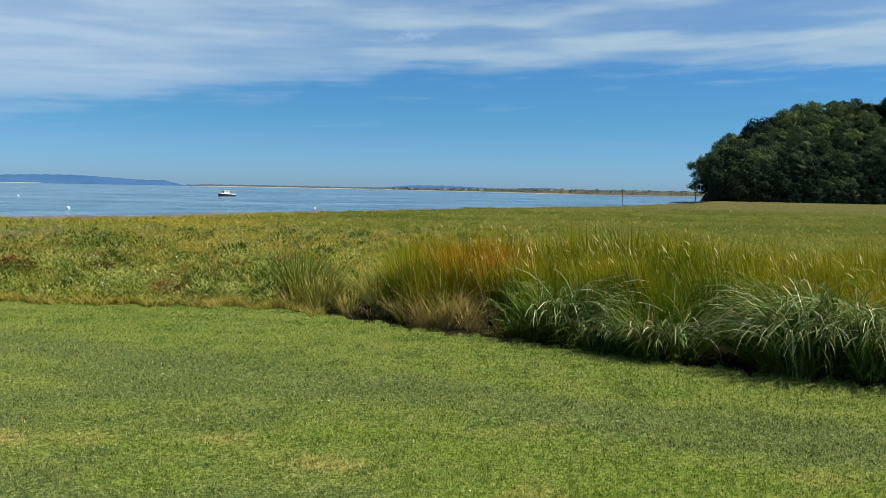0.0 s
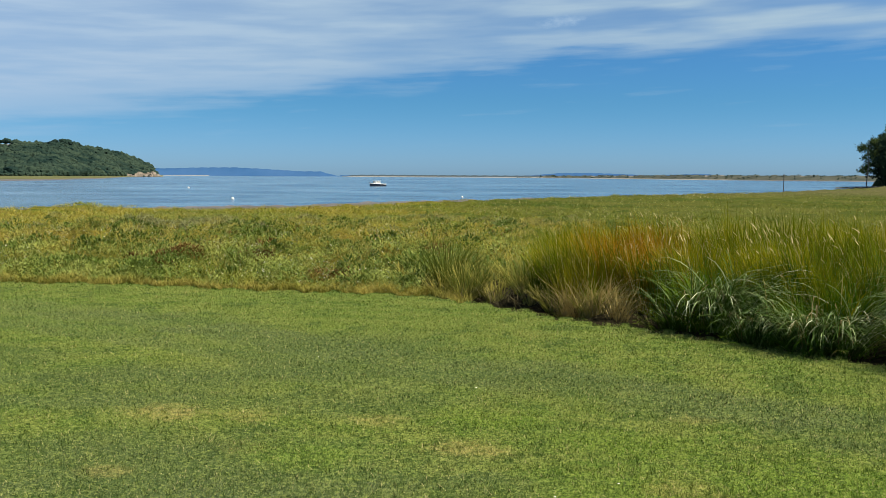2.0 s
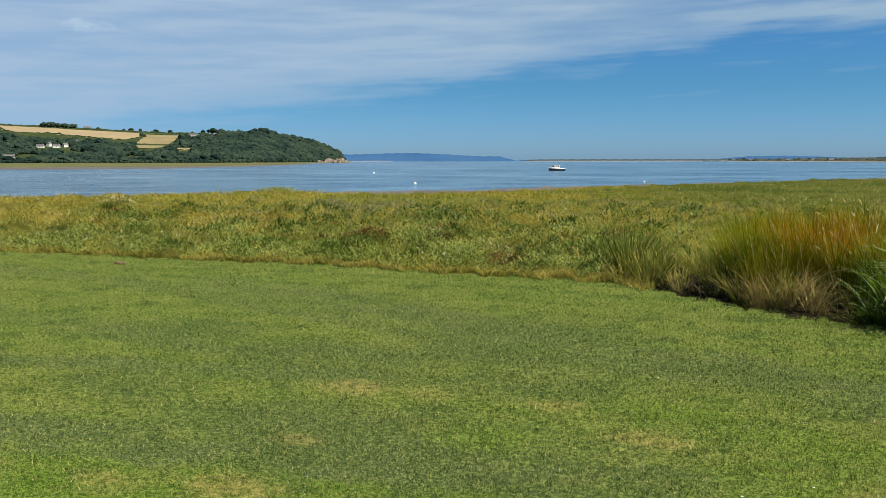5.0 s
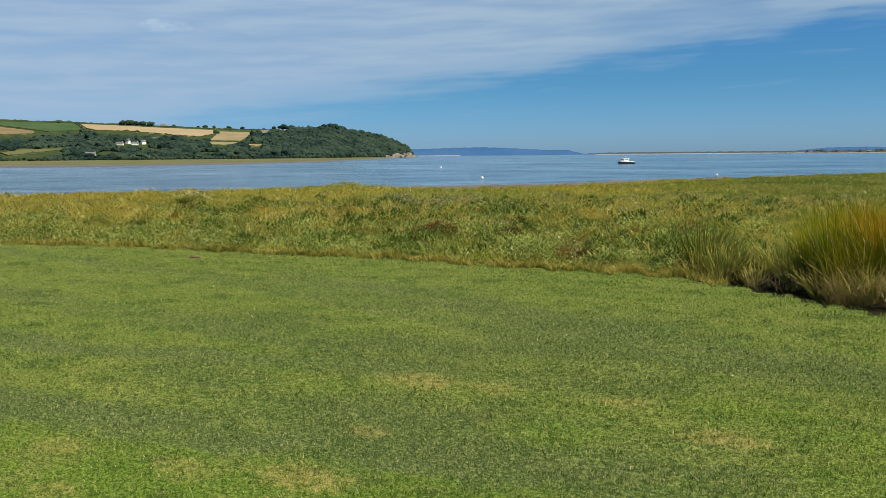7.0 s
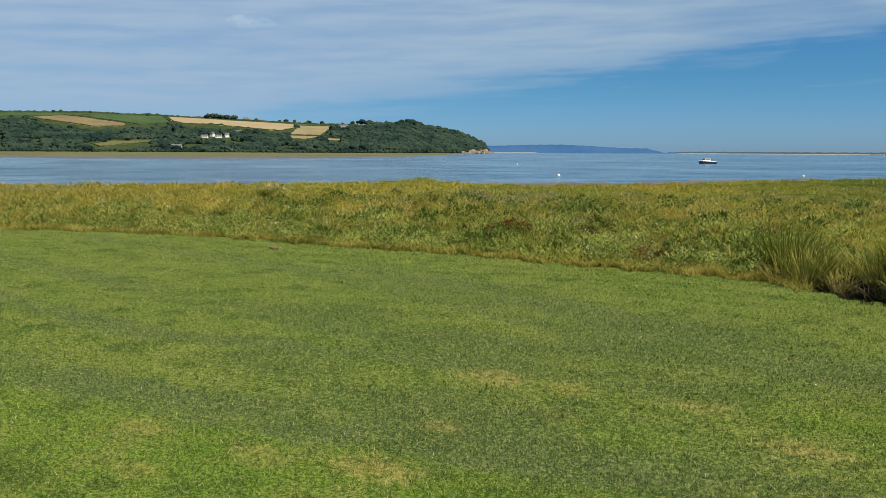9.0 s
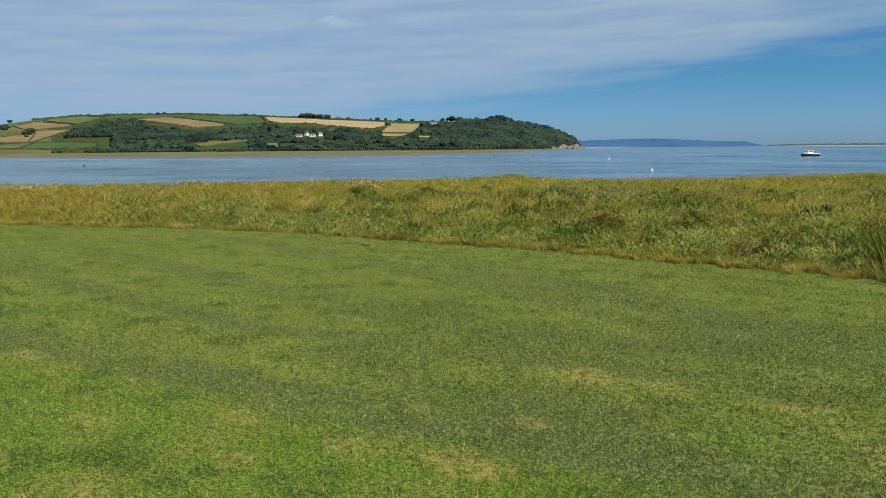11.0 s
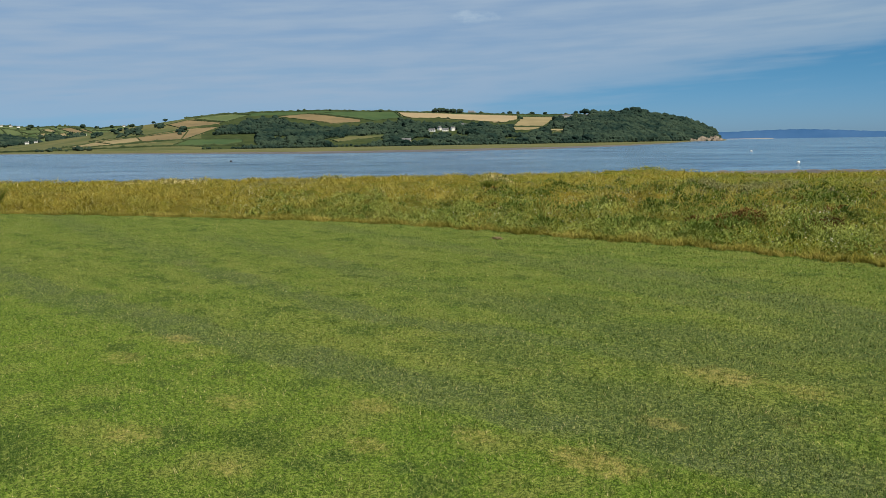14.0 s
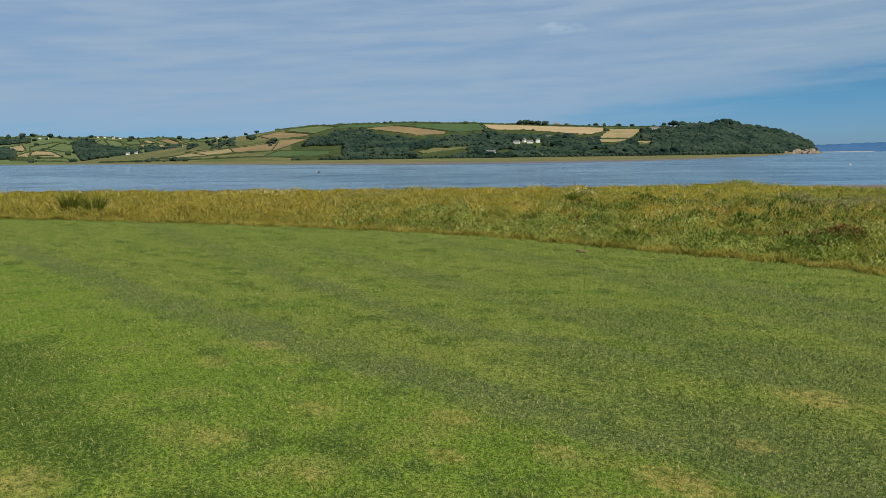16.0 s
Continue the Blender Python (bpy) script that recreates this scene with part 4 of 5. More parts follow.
def mounds(name, mat, count, a0, a1, near, far_, wide, tall, each, leaf, label, slim=0.55):
    """Low domes of leaves: the plants of the marsh stand in separate cushions with shade between them."""
    a, d = scatter(count, a0, a1, near, far_, 0.75)
    keep = ~((d < tall_end(a) + 0.4) & (a < 11.5)) & (d < marsh_end(a) - 2)
    c = roots(a[keep], d[keep])
    big, up = wide * rng.uniform(0.5, 1.5, len(c)), tall * rng.uniform(0.5, 1.4, len(c))
    idx = np.repeat(np.arange(len(c)), each)
    n = len(idx)
    ang, share = rng.uniform(0, 6.283, n), np.sqrt(rng.uniform(0, 1, n))
    edge_ = 1 + 0.3 * np.sin(ang * 2 + idx) + 0.2 * np.sin(ang * 5 + idx * 3)
    off = np.stack([big[idx] * share * edge_ * np.cos(ang), big[idx] * share * edge_ * np.sin(ang), up[idx] * (1 - share ** 2) * rng.uniform(0.7, 1.0, n)], -1)
    v, f, _, _ = arcs(c[idx] + off, leaf * rng.uniform(0.6, 1.4, n), leaf * slim * rng.uniform(0.7, 1.3, n), ang + rng.normal(0, 0.6, n), 0.15 + 0.9 * share + rng.normal(0, 0.2, n), rng.uniform(0.1, 0.9, n), 2)
    stuff(name, v, f, mat, label, "plants")


mounds("marsh_cushion", HERB, 420, -4, 60, lambda a: lawn_edge(a) + 0.25, lambda a: lawn_edge(a) + 7.0, 0.34, 0.26, 190, 0.046, "leafy green sea aster cushions beside the lawn")
mounds("marsh_cushion", FRINGE, 420, -4, 84, lambda a: lawn_edge(a) + 0.8, flat_d(42), 0.42, 0.24, 95, 0.15, "golden-green grass cushions on the marsh", 0.11)
mounds("marsh_cushion", DARK_HERB, 190, -4, 44, lambda a: lawn_edge(a) + 0.6, flat_d(40), 0.42, 0.28, 130, 0.068, "dark green leafy cushions on the marsh")
mounds("marsh_cushion", DARK_HERB, 36, -2, 42, lambda a: lawn_edge(a) + 1.5, flat_d(34), 0.70, 0.36, 260, 0.075, "dark green leafy bushes on the marsh")
mounds("marsh_cushion", PURSLANE, 60, 0, 45, flat_d(24), flat_d(44), 0.6, 0.30, 170, 0.070, "grey-green sea purslane cushions on the marsh")
mounds("marsh_cushion", RUST, 24, 4, 45, lambda a: lawn_edge(a) + 1.5, flat_d(30), 0.30, 0.16, 110, 0.08, "rusty brown sorrel cushions on the marsh")

# pale seed tufts and small white flowers over the leafy belt
a, d = scatter(5200, -2, 62, lambda a: lawn_edge(a) + 0.15, lambda a: lawn_edge(a) + 16.0, 0.7)
x, y = -d * np.sin(np.radians(a)), d * np.cos(np.radians(a))
keep = (lumps(x, y, 4.5, 31) + rng.normal(0, 0.4, len(a)) > 0.0) & ~((d < tall_end(a) + 0.3) & (a < 11.5))
r = roots(a[keep], d[keep])
n = len(r)
r[:, 2] += rng.uniform(0.12, 0.34, n)
v, f = blades(r, rng.uniform(0.015, 0.040, n), rng.uniform(0.012, 0.028, n), rng.uniform(0, 6.283, n), rng.uniform(0.3, 1.3, n), rng.uniform(0, 0.5, n), 1)
stuff("aster_flower", v, f, SEED_TUFT, "small pale seed tufts and flowers over marsh herbs", "flowers")

# uncut fringe where the mower stops
a, d = scatter(30000, 8, 84, lambda a: lawn_edge(a) - 0.10 - 0.08 * np.sin(a * 7.3) * np.sin(a * 3.1), lambda a: lawn_edge(a) + 0.55)
n = len(a)
x, y = -d * np.sin(np.radians(a)), d * np.cos(np.radians(a))
v, f = blades(roots(a, d), 0.10 * np.clip(1 + 0.55 * lumps(x, y, 0.7, 61), 0.2, 2.2) * rng.uniform(0.6, 1.5, n), rng.uniform(0.006, 0.014, n), rng.uniform(0, 6.283, n),
              rng.uniform(0.1, 0.9, n), rng.uniform(0, 0.7, n), 2)
stuff("fringe_grass", v, f, FRINGE, "rough uncut grass fringe along the lawn's edge", "grass")


def patch(name, mat, bear, dist, wide, deep_, count, leaf, tall, label):
    """One small stand of a single plant on the marsh."""
    x0, y0, _ = spot(bear, dist)
    t, q = rng.uniform(0, 6.283, count), np.sqrt(rng.uniform(0, 1, count)) * (1 + 0.25 * np.sin(3 * rng.uniform(0, 6.283)))
    side, ahead = q * np.cos(t) * wide, q * np.sin(t) * deep_
    c, s_ = math.cos(radians(bear)), math.sin(radians(bear))
    x, y = x0 + side * c - ahead * s_, y0 + side * s_ + ahead * c
    aa, dd = np.degrees(np.arctan2(-x, y)), np.hypot(x, y)
    r = roots(aa, dd)
    r[:, 2] += tall * rng.uniform(0, 1, count) * (1 - 0.6 * q)
    v, f = blades(r, leaf * rng.uniform(0.6, 1.4, count), leaf * 0.4 * rng.uniform(0.7, 1.3, count), rng.uniform(0, 6.283, count), rng.uniform(0.3, 1.3, count), rng.uniform(0, 0.6, count), 1)
    tagged(new(name, np_mesh(name, v, f, [mat])), label, "plants", "stands on the marsh")


for bear, dist, wide, deep_ in ((28.4, 15.6, 0.5, 0.35), (27.4, 15.5, 0.5, 0.3), (22.9, 15.4, 0.36, 0.35), (22.3, 15.6, 0.30, 0.3), (14.3, 16.2, 0.42, 0.4), (10.6, 15.2, 0.38, 0.35), (17.6, 13.2, 0.40, 0.3), (16.6, 13.0, 0.3, 0.25)):
    patch("sorrel_stand", RUST, bear, dist, wide, deep_, 1300, 0.060, 0.24, "reddish-brown sorrel round a dark hollow in the marsh")
for bear, dist, wide, deep_ in ((27.0, 33.0, 2.0, 1.6), (24.5, 34.0, 1.5, 1.4), (28.5, 31.0, 1.2, 1.2), (10.8, 40.0, 2.2, 2.0), (58.0, 46.0, 1.6, 2.0), (5.0, 36.0, 1.8, 2.0)):
    patch("purslane_stand", PURSLANE, bear, dist, wide, deep_, 2600, 0.075, 0.38, "grey-green sea purslane bush low on the marsh")
for bear, dist, wide, deep_ in ((30.4, 32.0, 0.9, 0.9), (31.2, 30.0, 0.7, 0.8), (-2.0, 33.0, 0.9, 1.0), (-4.2, 33.5, 0.9, 1.0), (16.4, 14.6, 0.6, 0.5), (39.0, 34.0, 0.9, 1.0), (19.5, 24.0, 1.2, 1.2), (33.5, 15.6, 0.9, 0.5), (24.0, 22.0, 1.4, 1.0), (43.0, 24.0, 1.0, 1.0)):
    patch("bramble_stand", DARK_HERB, bear, dist, wide, deep_, 1500, 0.085, 0.34, "dark green leafy clump standing in marsh grass")

# tall grass beside the lawn: a dense stand behind, clumps before it, blades arching over the lawn's edge
HOLLOWS = [spot(q, float(lawn_edge(q)) + deep_)[:2] + (wide,) for q, deep_, wide in (
    (-19.4, 0.7, 0.42), (-19.4, 1.15, 0.40), (-18.9, 1.55, 0.32), (-18.4, 0.7, 0.36), (-20.4, 0.7, 0.34), (-20.3, 1.1, 0.3), (-17.3, 0.6, 0.26), (-24.6, 0.7, 0.30), (-28.0, 0.8, 0.3), (-13.4, 0.7, 0.30), (-11.2, 0.6, 0.30),
    (-7.9, 2.6, 0.42), (-8.3, 2.2, 0.3), (-4.9, 0.8, 0.40), (-3.3, 0.9, 0.50), (-4.0, 0.6, 0.40), (0.6, 0.6, 0.26), (3.3, 0.7, 0.26), (5.4, 0.5, 0.22), (-14.9, 3.2, 0.3), (-22.0, 2.8, 0.3), (-1.6, 2.4, 0.25))]
tries = random.Random(12)


def hearts(count, a0, a1, lo, hi, gap, open_=True):
    """Tussock centres between two lines along the lawn's edge, no two nearer than gap: x, y, bearing, depth."""
    found = []
    for _ in range(count * 60):
        bear = tries.uniform(a0, a1)
        near, far_ = lo(bear), hi(bear)
        if far_ <= near:
            continue
        deep_ = near + (far_ - near) * tries.random() ** 1.15
        dist = float(lawn_edge(bear)) + deep_
        x, y = -dist * math.sin(radians(bear)), dist * math.cos(radians(bear))
        if all((x - p) ** 2 + (y - q) ** 2 > gap ** 2 for p, q, *_ in found) and not (open_ and any((x - p) ** 2 + (y - q) ** 2 < wide ** 2 for p, q, wide in HOLLOWS)):
            found.append((x, y, bear, deep_))
        if len(found) >= count:
            break
    return np.array(found).T


def fans(x, y, tall, main, bias, spread, each, reach, wide, slant, bow, least, steps, mat, name, label, base=0.05, curl=1.4):
    """Blades fanning out of each tussock: main and spread say which way most lean, slant and bow how far they lean and bend over."""
    idx = np.repeat(np.arange(len(x)), each)
    n = len(idx)
    ang, share = rng.uniform(0, 6.283, n), np.sqrt(rng.uniform(0, 1, n))
    turn = np.where(rng.uniform(0, 1, n) < bias, main[idx] + rng.normal(0, spread, n), ang + rng.normal(0, 0.4, n))
    root = np.stack([x[idx] + reach * share * np.cos(ang), y[idx] + reach * share * np.sin(ang), np.zeros(n)], -1)
    root[:, 2] = land(np.degrees(np.arctan2(-root[:, 0], root[:, 1])), np.hypot(root[:, 0], root[:, 1])) - 0.02
    v, f, _, _ = arcs(root, tall[idx] * rng.uniform(0.70, 1.18, n), wide * rng.uniform(0.6, 1.4, n), turn, base + rng.uniform(0.0, 0.1, n) + slant * share,
                      bow * (least + (1 - least) * rng.uniform(0, 1, n) ** 1.3), steps, curl)
    stuff(name, v, f, mat, label, "grass")


def stand_deep(bear):
    return float(tall_end(bear) - lawn_edge(bear))


# the stand: uneven in height, combed by the wind towards the left
x, y, ta, deep = hearts(720, -36, 3.1, lambda q: 2.1 if -21 < q < -16.4 else 0.80 if q > -5 or -16.4 <= q < -10.6 else 1.35, stand_deep, 0.225)
up = curve(ta, (-36, -12, -8, -5, 0, 2.0, 3.1), (0.90, 0.92, 0.95, 0.88, 0.84, 0.82, 0.74)) * (1 + 0.13 * lumps(x, y, 1.9, 71) + 0.10 * lumps(x, y, 0.7, 72)) * np.clip(0.86 + deep * 0.08, 0.7, 1.0)
wind = np.pi + 0.5 * lumps(x, y, 1.5, 73)
for pick_, each, wide, steps in ((deep < 2.2, 92, 0.0115, 4), (deep >= 2.2, 58, 0.0140, 3)):
    fans(x[pick_], y[pick_], up[pick_], wind[pick_], 0.55, 0.8, each, 0.15, wide * 1.1, 0.17, 1.05, 0.05, steps, TALL, "tall_grass", "tall dense green sea grass in tussocks, golden at one end")
# clumps before the stand, each leaning its own way; its shade is in their colour
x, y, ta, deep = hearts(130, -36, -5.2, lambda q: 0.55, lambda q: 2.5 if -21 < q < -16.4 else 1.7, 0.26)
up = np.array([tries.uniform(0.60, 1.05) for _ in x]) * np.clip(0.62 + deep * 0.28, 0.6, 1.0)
fans(x, y, up, rng.uniform(0, 6.283, len(x)), 0.5, 0.7, 120, 0.14, 0.0120, 0.26, 1.2, 0.15, 4, SHADED_GREEN, "sea_grass", "dark green sea grass clumps before the tall stand, shade in their colour")
# arching mounds of blades that tumble over the edge, glints painted pale; bearing, depth, length, way, spread
MOUNDS = [(-5.9, 0.70, 0.75, 1.0, 0.6), (-6.9, 0.60, 0.88, 0.9, 0.6), (-7.8, 0.70, 0.95, 0.8, 0.6), (-8.8, 0.55, 0.90, 0.7, 0.7), (-9.6, 0.70, 0.92, 0.6, 0.7), (-10.4, 0.40, 0.62, 0.4, 0.9),
          (-12.4, 0.35, 0.55, -0.7, 0.7), (-13.3, 0.45, 0.66, -0.6, 0.9), (-14.2, 0.35, 0.62, -0.3, 1.0), (-15.1, 0.50, 0.72, -0.2, 0.8), (-15.9, 0.40, 0.66, 0.4, 0.8), (-16.8, 1.05, 0.90, 0.8, 0.4),
          (-22.0, 0.70, 1.00, -0.6, 0.6), (-22.5, 0.40, 0.95, -0.5, 0.8), (-23.0, 0.70, 1.10, -0.4, 0.8), (-23.8, 0.40, 0.95, -0.3, 0.9), (-24.6, 0.70, 1.10, -0.5, 0.8), (-25.6, 0.40, 0.95, 0.2, 0.9),
          (-26.6, 0.65, 1.10, -0.6, 0.7), (-27.6, 0.40, 0.90, -0.2, 0.9), (-28.6, 0.60, 1.05, -0.6, 0.8), (-30.4, 0.5, 0.95, -0.4, 0.8), (-32.2, 0.5, 0.95, 0.0, 0.9), (-34.0, 0.5, 0.95, 0.0, 0.9)]
mx, my, mt, mw = [], [], [], []
for bear, deep_, long, way, spread in MOUNDS:
    for k in range(3):
        q = bear + tries.uniform(-0.55, 0.55)
        dist = float(lawn_edge(q)) + deep_ + tries.uniform(-0.22, 0.12)
        mx.append(-dist * math.sin(radians(q)))
        my.append(dist * math.cos(radians(q)))
        mt.append(long * tries.uniform(0.8, 1.1))
        mw.append(math.atan2(-my[-1], -mx[-1]) + way + tries.uniform(-0.3, 0.3))
mx, my, mt, mw = (np.array(q) for q in (mx, my, mt, mw))
fans(mx, my, mt * 1.22, mw, 0.80, 0.60, 40, 0.13, 0.0155, 0.30, 2.25, 0.60, 7, ARCHING, "arching_grass", "grass blades arching over the lawn's edge, pale glints in their colour", 0.10, 1.5)
# the same shade-darkened green fills in under the arching blades
fans(mx, my, mt * 0.62, mw, 0.45, 0.9, 56, 0.24, 0.0120, 0.60, 1.5, 0.3, 4, SHADED_GREEN, "sea_grass", "dark green grass under the arching blades, shade in its colour", 0.2)
# half-dry tussocks where the tall grass runs out, each a fan of its own with shade between
x, y, ta, deep = hearts(34, -2.6, 10.4, lambda q: 0.50, lambda q: 0.50 + max(0.12, min(1.3, stand_deep(q) - 0.2)), 0.40)
up = np.array([tries.uniform(0.42, 0.78) for _ in x]) * curve(ta, (-3, 3, 9, 11), (1.0, 0.95, 0.85, 0.65))
fans(x, y, up, np.pi + rng.normal(0, 1.2, len(x)), 0.35, 0.7, 75, 0.11, 0.0140, 0.50, 1.15, 0.1, 5, DRY_TUFT, "dry_tussock", "half-dry golden grass tussocks leaning over the lawn's edge")
x, y, ta, deep = hearts(8, -2.4, 1.8, lambda q: 0.36, lambda q: 0.80, 0.30, False)
fans(x, y, rng.uniform(0.50, 0.72, len(x)), np.arctan2(-y, -x) + rng.normal(0, 0.5, len(x)), 0.7, 0.7, 80, 0.12, 0.0105, 0.45, 1.6, 0.3, 5, PALE_STRAW, "straw_tussock", "bleached straw-coloured grass spilling over the lawn's edge")
# dead straw matted at its foot
a, d = scatter(1300, -36, 11, lambda a: lawn_edge(a) + 0.30, lambda a: lawn_edge(a) + 0.75)
keep = rng.uniform(0, 1, len(a)) < np.where(a > -5, 1.0, 0.35)
a, d = a[keep], d[keep]
n = len(a)
r = roots(a, d)
r[:, 2] += rng.uniform(0, 0.14, n) * np.clip((d - lawn_edge(a)) * 2.5, 0.1, 1)
v, f = blades(r, rng.uniform(0.12, 0.34, n), rng.uniform(0.005, 0.010, n), rng.uniform(0, 6.283, n), rng.uniform(0.9, 1.6, n), rng.uniform(0, 0.5, n), 3)
stuff("dead_straw", v, f, STRAW, "dead grey-brown straw matted under tall grass", "straw")
# seed heads nodding on stalks over the tall grass
a, d = scatter(560, -33, -2.5, lambda a: lawn_edge(a) + 0.5, lambda a: np.minimum(tall_end(a), lawn_edge(a) + 4.5), 1.0)
keep = lumps(-d * np.sin(np.radians(a)), d * np.cos(np.radians(a)), 2.2, 77) + rng.normal(0, 0.35, len(a)) > 0.05
a, d = a[keep], d[keep]
n = len(a)
turn = np.pi + rng.normal(-0.3, 0.8, n)
v, f, tip, slant = arcs(roots(a, d), rng.uniform(0.78, 1.10, n), np.full(n, 0.004), turn, rng.uniform(0.02, 0.2, n), rng.uniform(0.2, 0.9, n), 4)
v2, f2, _, _ = arcs(tip - np.array([0, 0, 0.01]), rng.uniform(0.08, 0.15, n), rng.uniform(0.010, 0.016, n), turn, slant, rng.uniform(0.2, 0.9, n), 3)
stuff("seed_head", np.concatenate([v, v2]), np.concatenate([f, f2 + len(v)]), SEED, "pale golden seed heads on stalks above tall grass", "grass")


def rush_clump(at, size, label, mat=RUSH, count=320):
    k = count
    ang, rad = rng.uniform(0, 6.283, k), size * 0.35 * np.sqrt(rng.uniform(0, 1, k))
    r = np.stack([rad * np.cos(ang), rad * np.sin(ang), np.full(k, -0.05)], -1)
    v, f = blades(r, size * rng.uniform(0.6, 1.2, k), rng.uniform(0.008, 0.018, k), ang + rng.normal(0, 0.4, k), rng.uniform(0.05, 0.5, k), rng.uniform(0, 0.5, k), 4)
    ob = new("rush_clump", np_mesh("rush_clump", v, f, [mat]))
    ob.location = at
    return tagged(ob, label, "grass clump", "clumps on the marsh")


for bear, dist, size in ((9.6, 12.1, 0.75), (8.0, 11.6, 0.6), (75.5, 27.5, 0.7), (76.9, 28.5, 0.65), (26.9, 16.9, 0.4), (22.6, 17.0, 0.4), (10.6, 17.4, 0.5), (16.0, 13.6, 0.45), (44.0, 30.0, 0.5), (33.0, 27.0, 0.5)):
    rush_clump(spot(bear, dist), size, "dark green tussock of rushes standing in marsh grass")

# ---- trees ----
def clump_crown(seed, wide, tall, leaves, leaf, mat):
    """A crown of many leaf sprays gathered in uneven clumps, with gaps between them."""
    r = np.random.default_rng(seed)
    v, f = [], []
    clumps = 18
    for k in range(clumps):
        z = r.uniform(-0.75, 1.0)
        ring = math.sqrt(max(0.05, 1 - (0.9 * z) ** 2)) * r.uniform(0.6, 1.0)
        t = r.uniform(0, 6.283)
        c = np.array([math.cos(t) * ring * wide * 0.5, math.sin(t) * ring * wide * 0.5, tall * (0.50 + 0.42 * z)])
        size = wide * r.uniform(0.20, 0.31)
        m = leaves // clumps
        way = r.normal(0, 1, (m, 3))
        way /= np.linalg.norm(way, axis=1)[:, None]
        way[:, 2] = np.abs(way[:, 2]) - 0.35
        p = c + way * size * r.uniform(0.7, 1.08, m)[:, None]
        side = np.cross(way, r.normal(0, 1, (m, 3)))
        side /= np.linalg.norm(side, axis=1)[:, None] + 1e-6
        fwd = np.cross(way, side) + way * r.uniform(-0.3, 0.3, m)[:, None]
        s = leaf * r.uniform(0.6, 1.4, m)[:, None]
        b = sum(len(q) for q in v)
        v.append(np.stack([p - side * s * 0.5, p + fwd * s * 0.6, p + side * s * 0.5, p - fwd * s * 0.6], 1).reshape(-1, 3))
        f.append(b + np.arange(m * 4).reshape(m, 4))
    # a shaded heart of inner foliage, so that light does not pass straight through
    bm = bmesh.new()
    bmesh.ops.create_icosphere(bm, subdivisions=2, radius=1.0)
    heart = np.array([q.co[:] for q in bm.verts]) * (1 + 0.18 * r.normal(0, 1, (len(bm.verts), 1)))
    heart = heart * np.array([wide * 0.30, wide * 0.30, tall * 0.34]) + np.array([0, 0, tall * 0.44])
    b = sum(len(q) for q in v)
    tri = np.array([[q.index for q in g.verts] for g in bm.faces]) + b
    bm.free()
    v.append(heart)
    f.append(np.concatenate([tri, tri[:, 2:]], 1))
    me = bpy.data.meshes.new("crown")
    faces = [tuple(dict.fromkeys(int(c) for c in q)) for q in np.concatenate(f)]
    me.from_pydata([tuple(q) for q in np.concatenate(v)], [], faces)
    me.materials.append(mat)
    return me


def tree_trunk(tall, wide, seed):
    r = random.Random(seed)
    bm = bmesh.new()
    top = Vector((r.uniform(-0.4, 0.4), r.uniform(-0.4, 0.4), tall * 0.6))
    rod(bm, (0, 0, -0.8), top * 0.55, 0.42, 0.30)
    rod(bm, top * 0.55, top, 0.30, 0.14)
    for k in range(6):
        t = k / 6 * 6.283 + r.uniform(-0.4, 0.4)
        start = top * r.uniform(0.5, 0.95)
        rod(bm, start, start + Vector((math.cos(t) * wide * 0.32, math.sin(t) * wide * 0.32, tall * r.uniform(0.12, 0.25))), 0.13, 0.04, 6)
    me = bpy.data.meshes.new("trunk")
    bm.to_mesh(me)
    bm.free()
    me.materials.append(BARK)
    return me


# kinds with lit leaf colour first, then those with shade in the colour
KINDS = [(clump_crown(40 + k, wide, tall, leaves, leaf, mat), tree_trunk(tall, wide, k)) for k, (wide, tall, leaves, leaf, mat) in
         enumerate(((12.5, 13.5, 1400, 0.70, LIT_LEAF), (14.5, 14.0, 1500, 0.76, LIT_LEAF), (11.5, 15.0, 1300, 0.70, LIT_LEAF),
                    (15.5, 13.5, 1500, 0.78, SHADED_LEAF), (13.0, 15.0, 1450, 0.74, SHADED_LEAF), (10.0, 11.5, 1100, 0.72, SHADED_LEAF)))]


def plant(kind, at, size, turn, label, group):
    ob = new("tree")
    tagged(ob, label, "tree", group)
    for name, me in zip(("crown", "trunk"), KINDS[kind]):
        new(name, me).parent = ob
    ob.matrix_world = pose(*at, 0, 0, turn) @ Matrix.Diagonal((size, size, size, 1))
    return ob


pick = random.Random(4)
placed = []
for k in range(4000):
    if len(placed) >= 225:
        break
    bear, dist = pick.uniform(-31.5, -17.95), 474 + 150 * pick.random() ** 1.1
    x, y = -dist * math.sin(radians(bear)), dist * math.cos(radians(bear))
    if all((x - p) ** 2 + (y - q) ** 2 > 6.6 ** 2 for p, q in placed):
        placed.append((x, y))
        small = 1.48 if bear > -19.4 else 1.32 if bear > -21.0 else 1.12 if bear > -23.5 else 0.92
        # shade-coloured trees mostly at the foot, lit-coloured ones higher up
        shaded_ones = 0.92 if dist < 510 else 0.55 if dist < 545 else 0.22
        plant(pick.randrange(3) + (3 if pick.random() < shaded_ones else 0), spot(bear, dist, -3.4 if dist < 490 else -2.0), small * pick.uniform(0.8, 1.15), pick.uniform(0, 360),
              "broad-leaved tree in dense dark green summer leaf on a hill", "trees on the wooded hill")


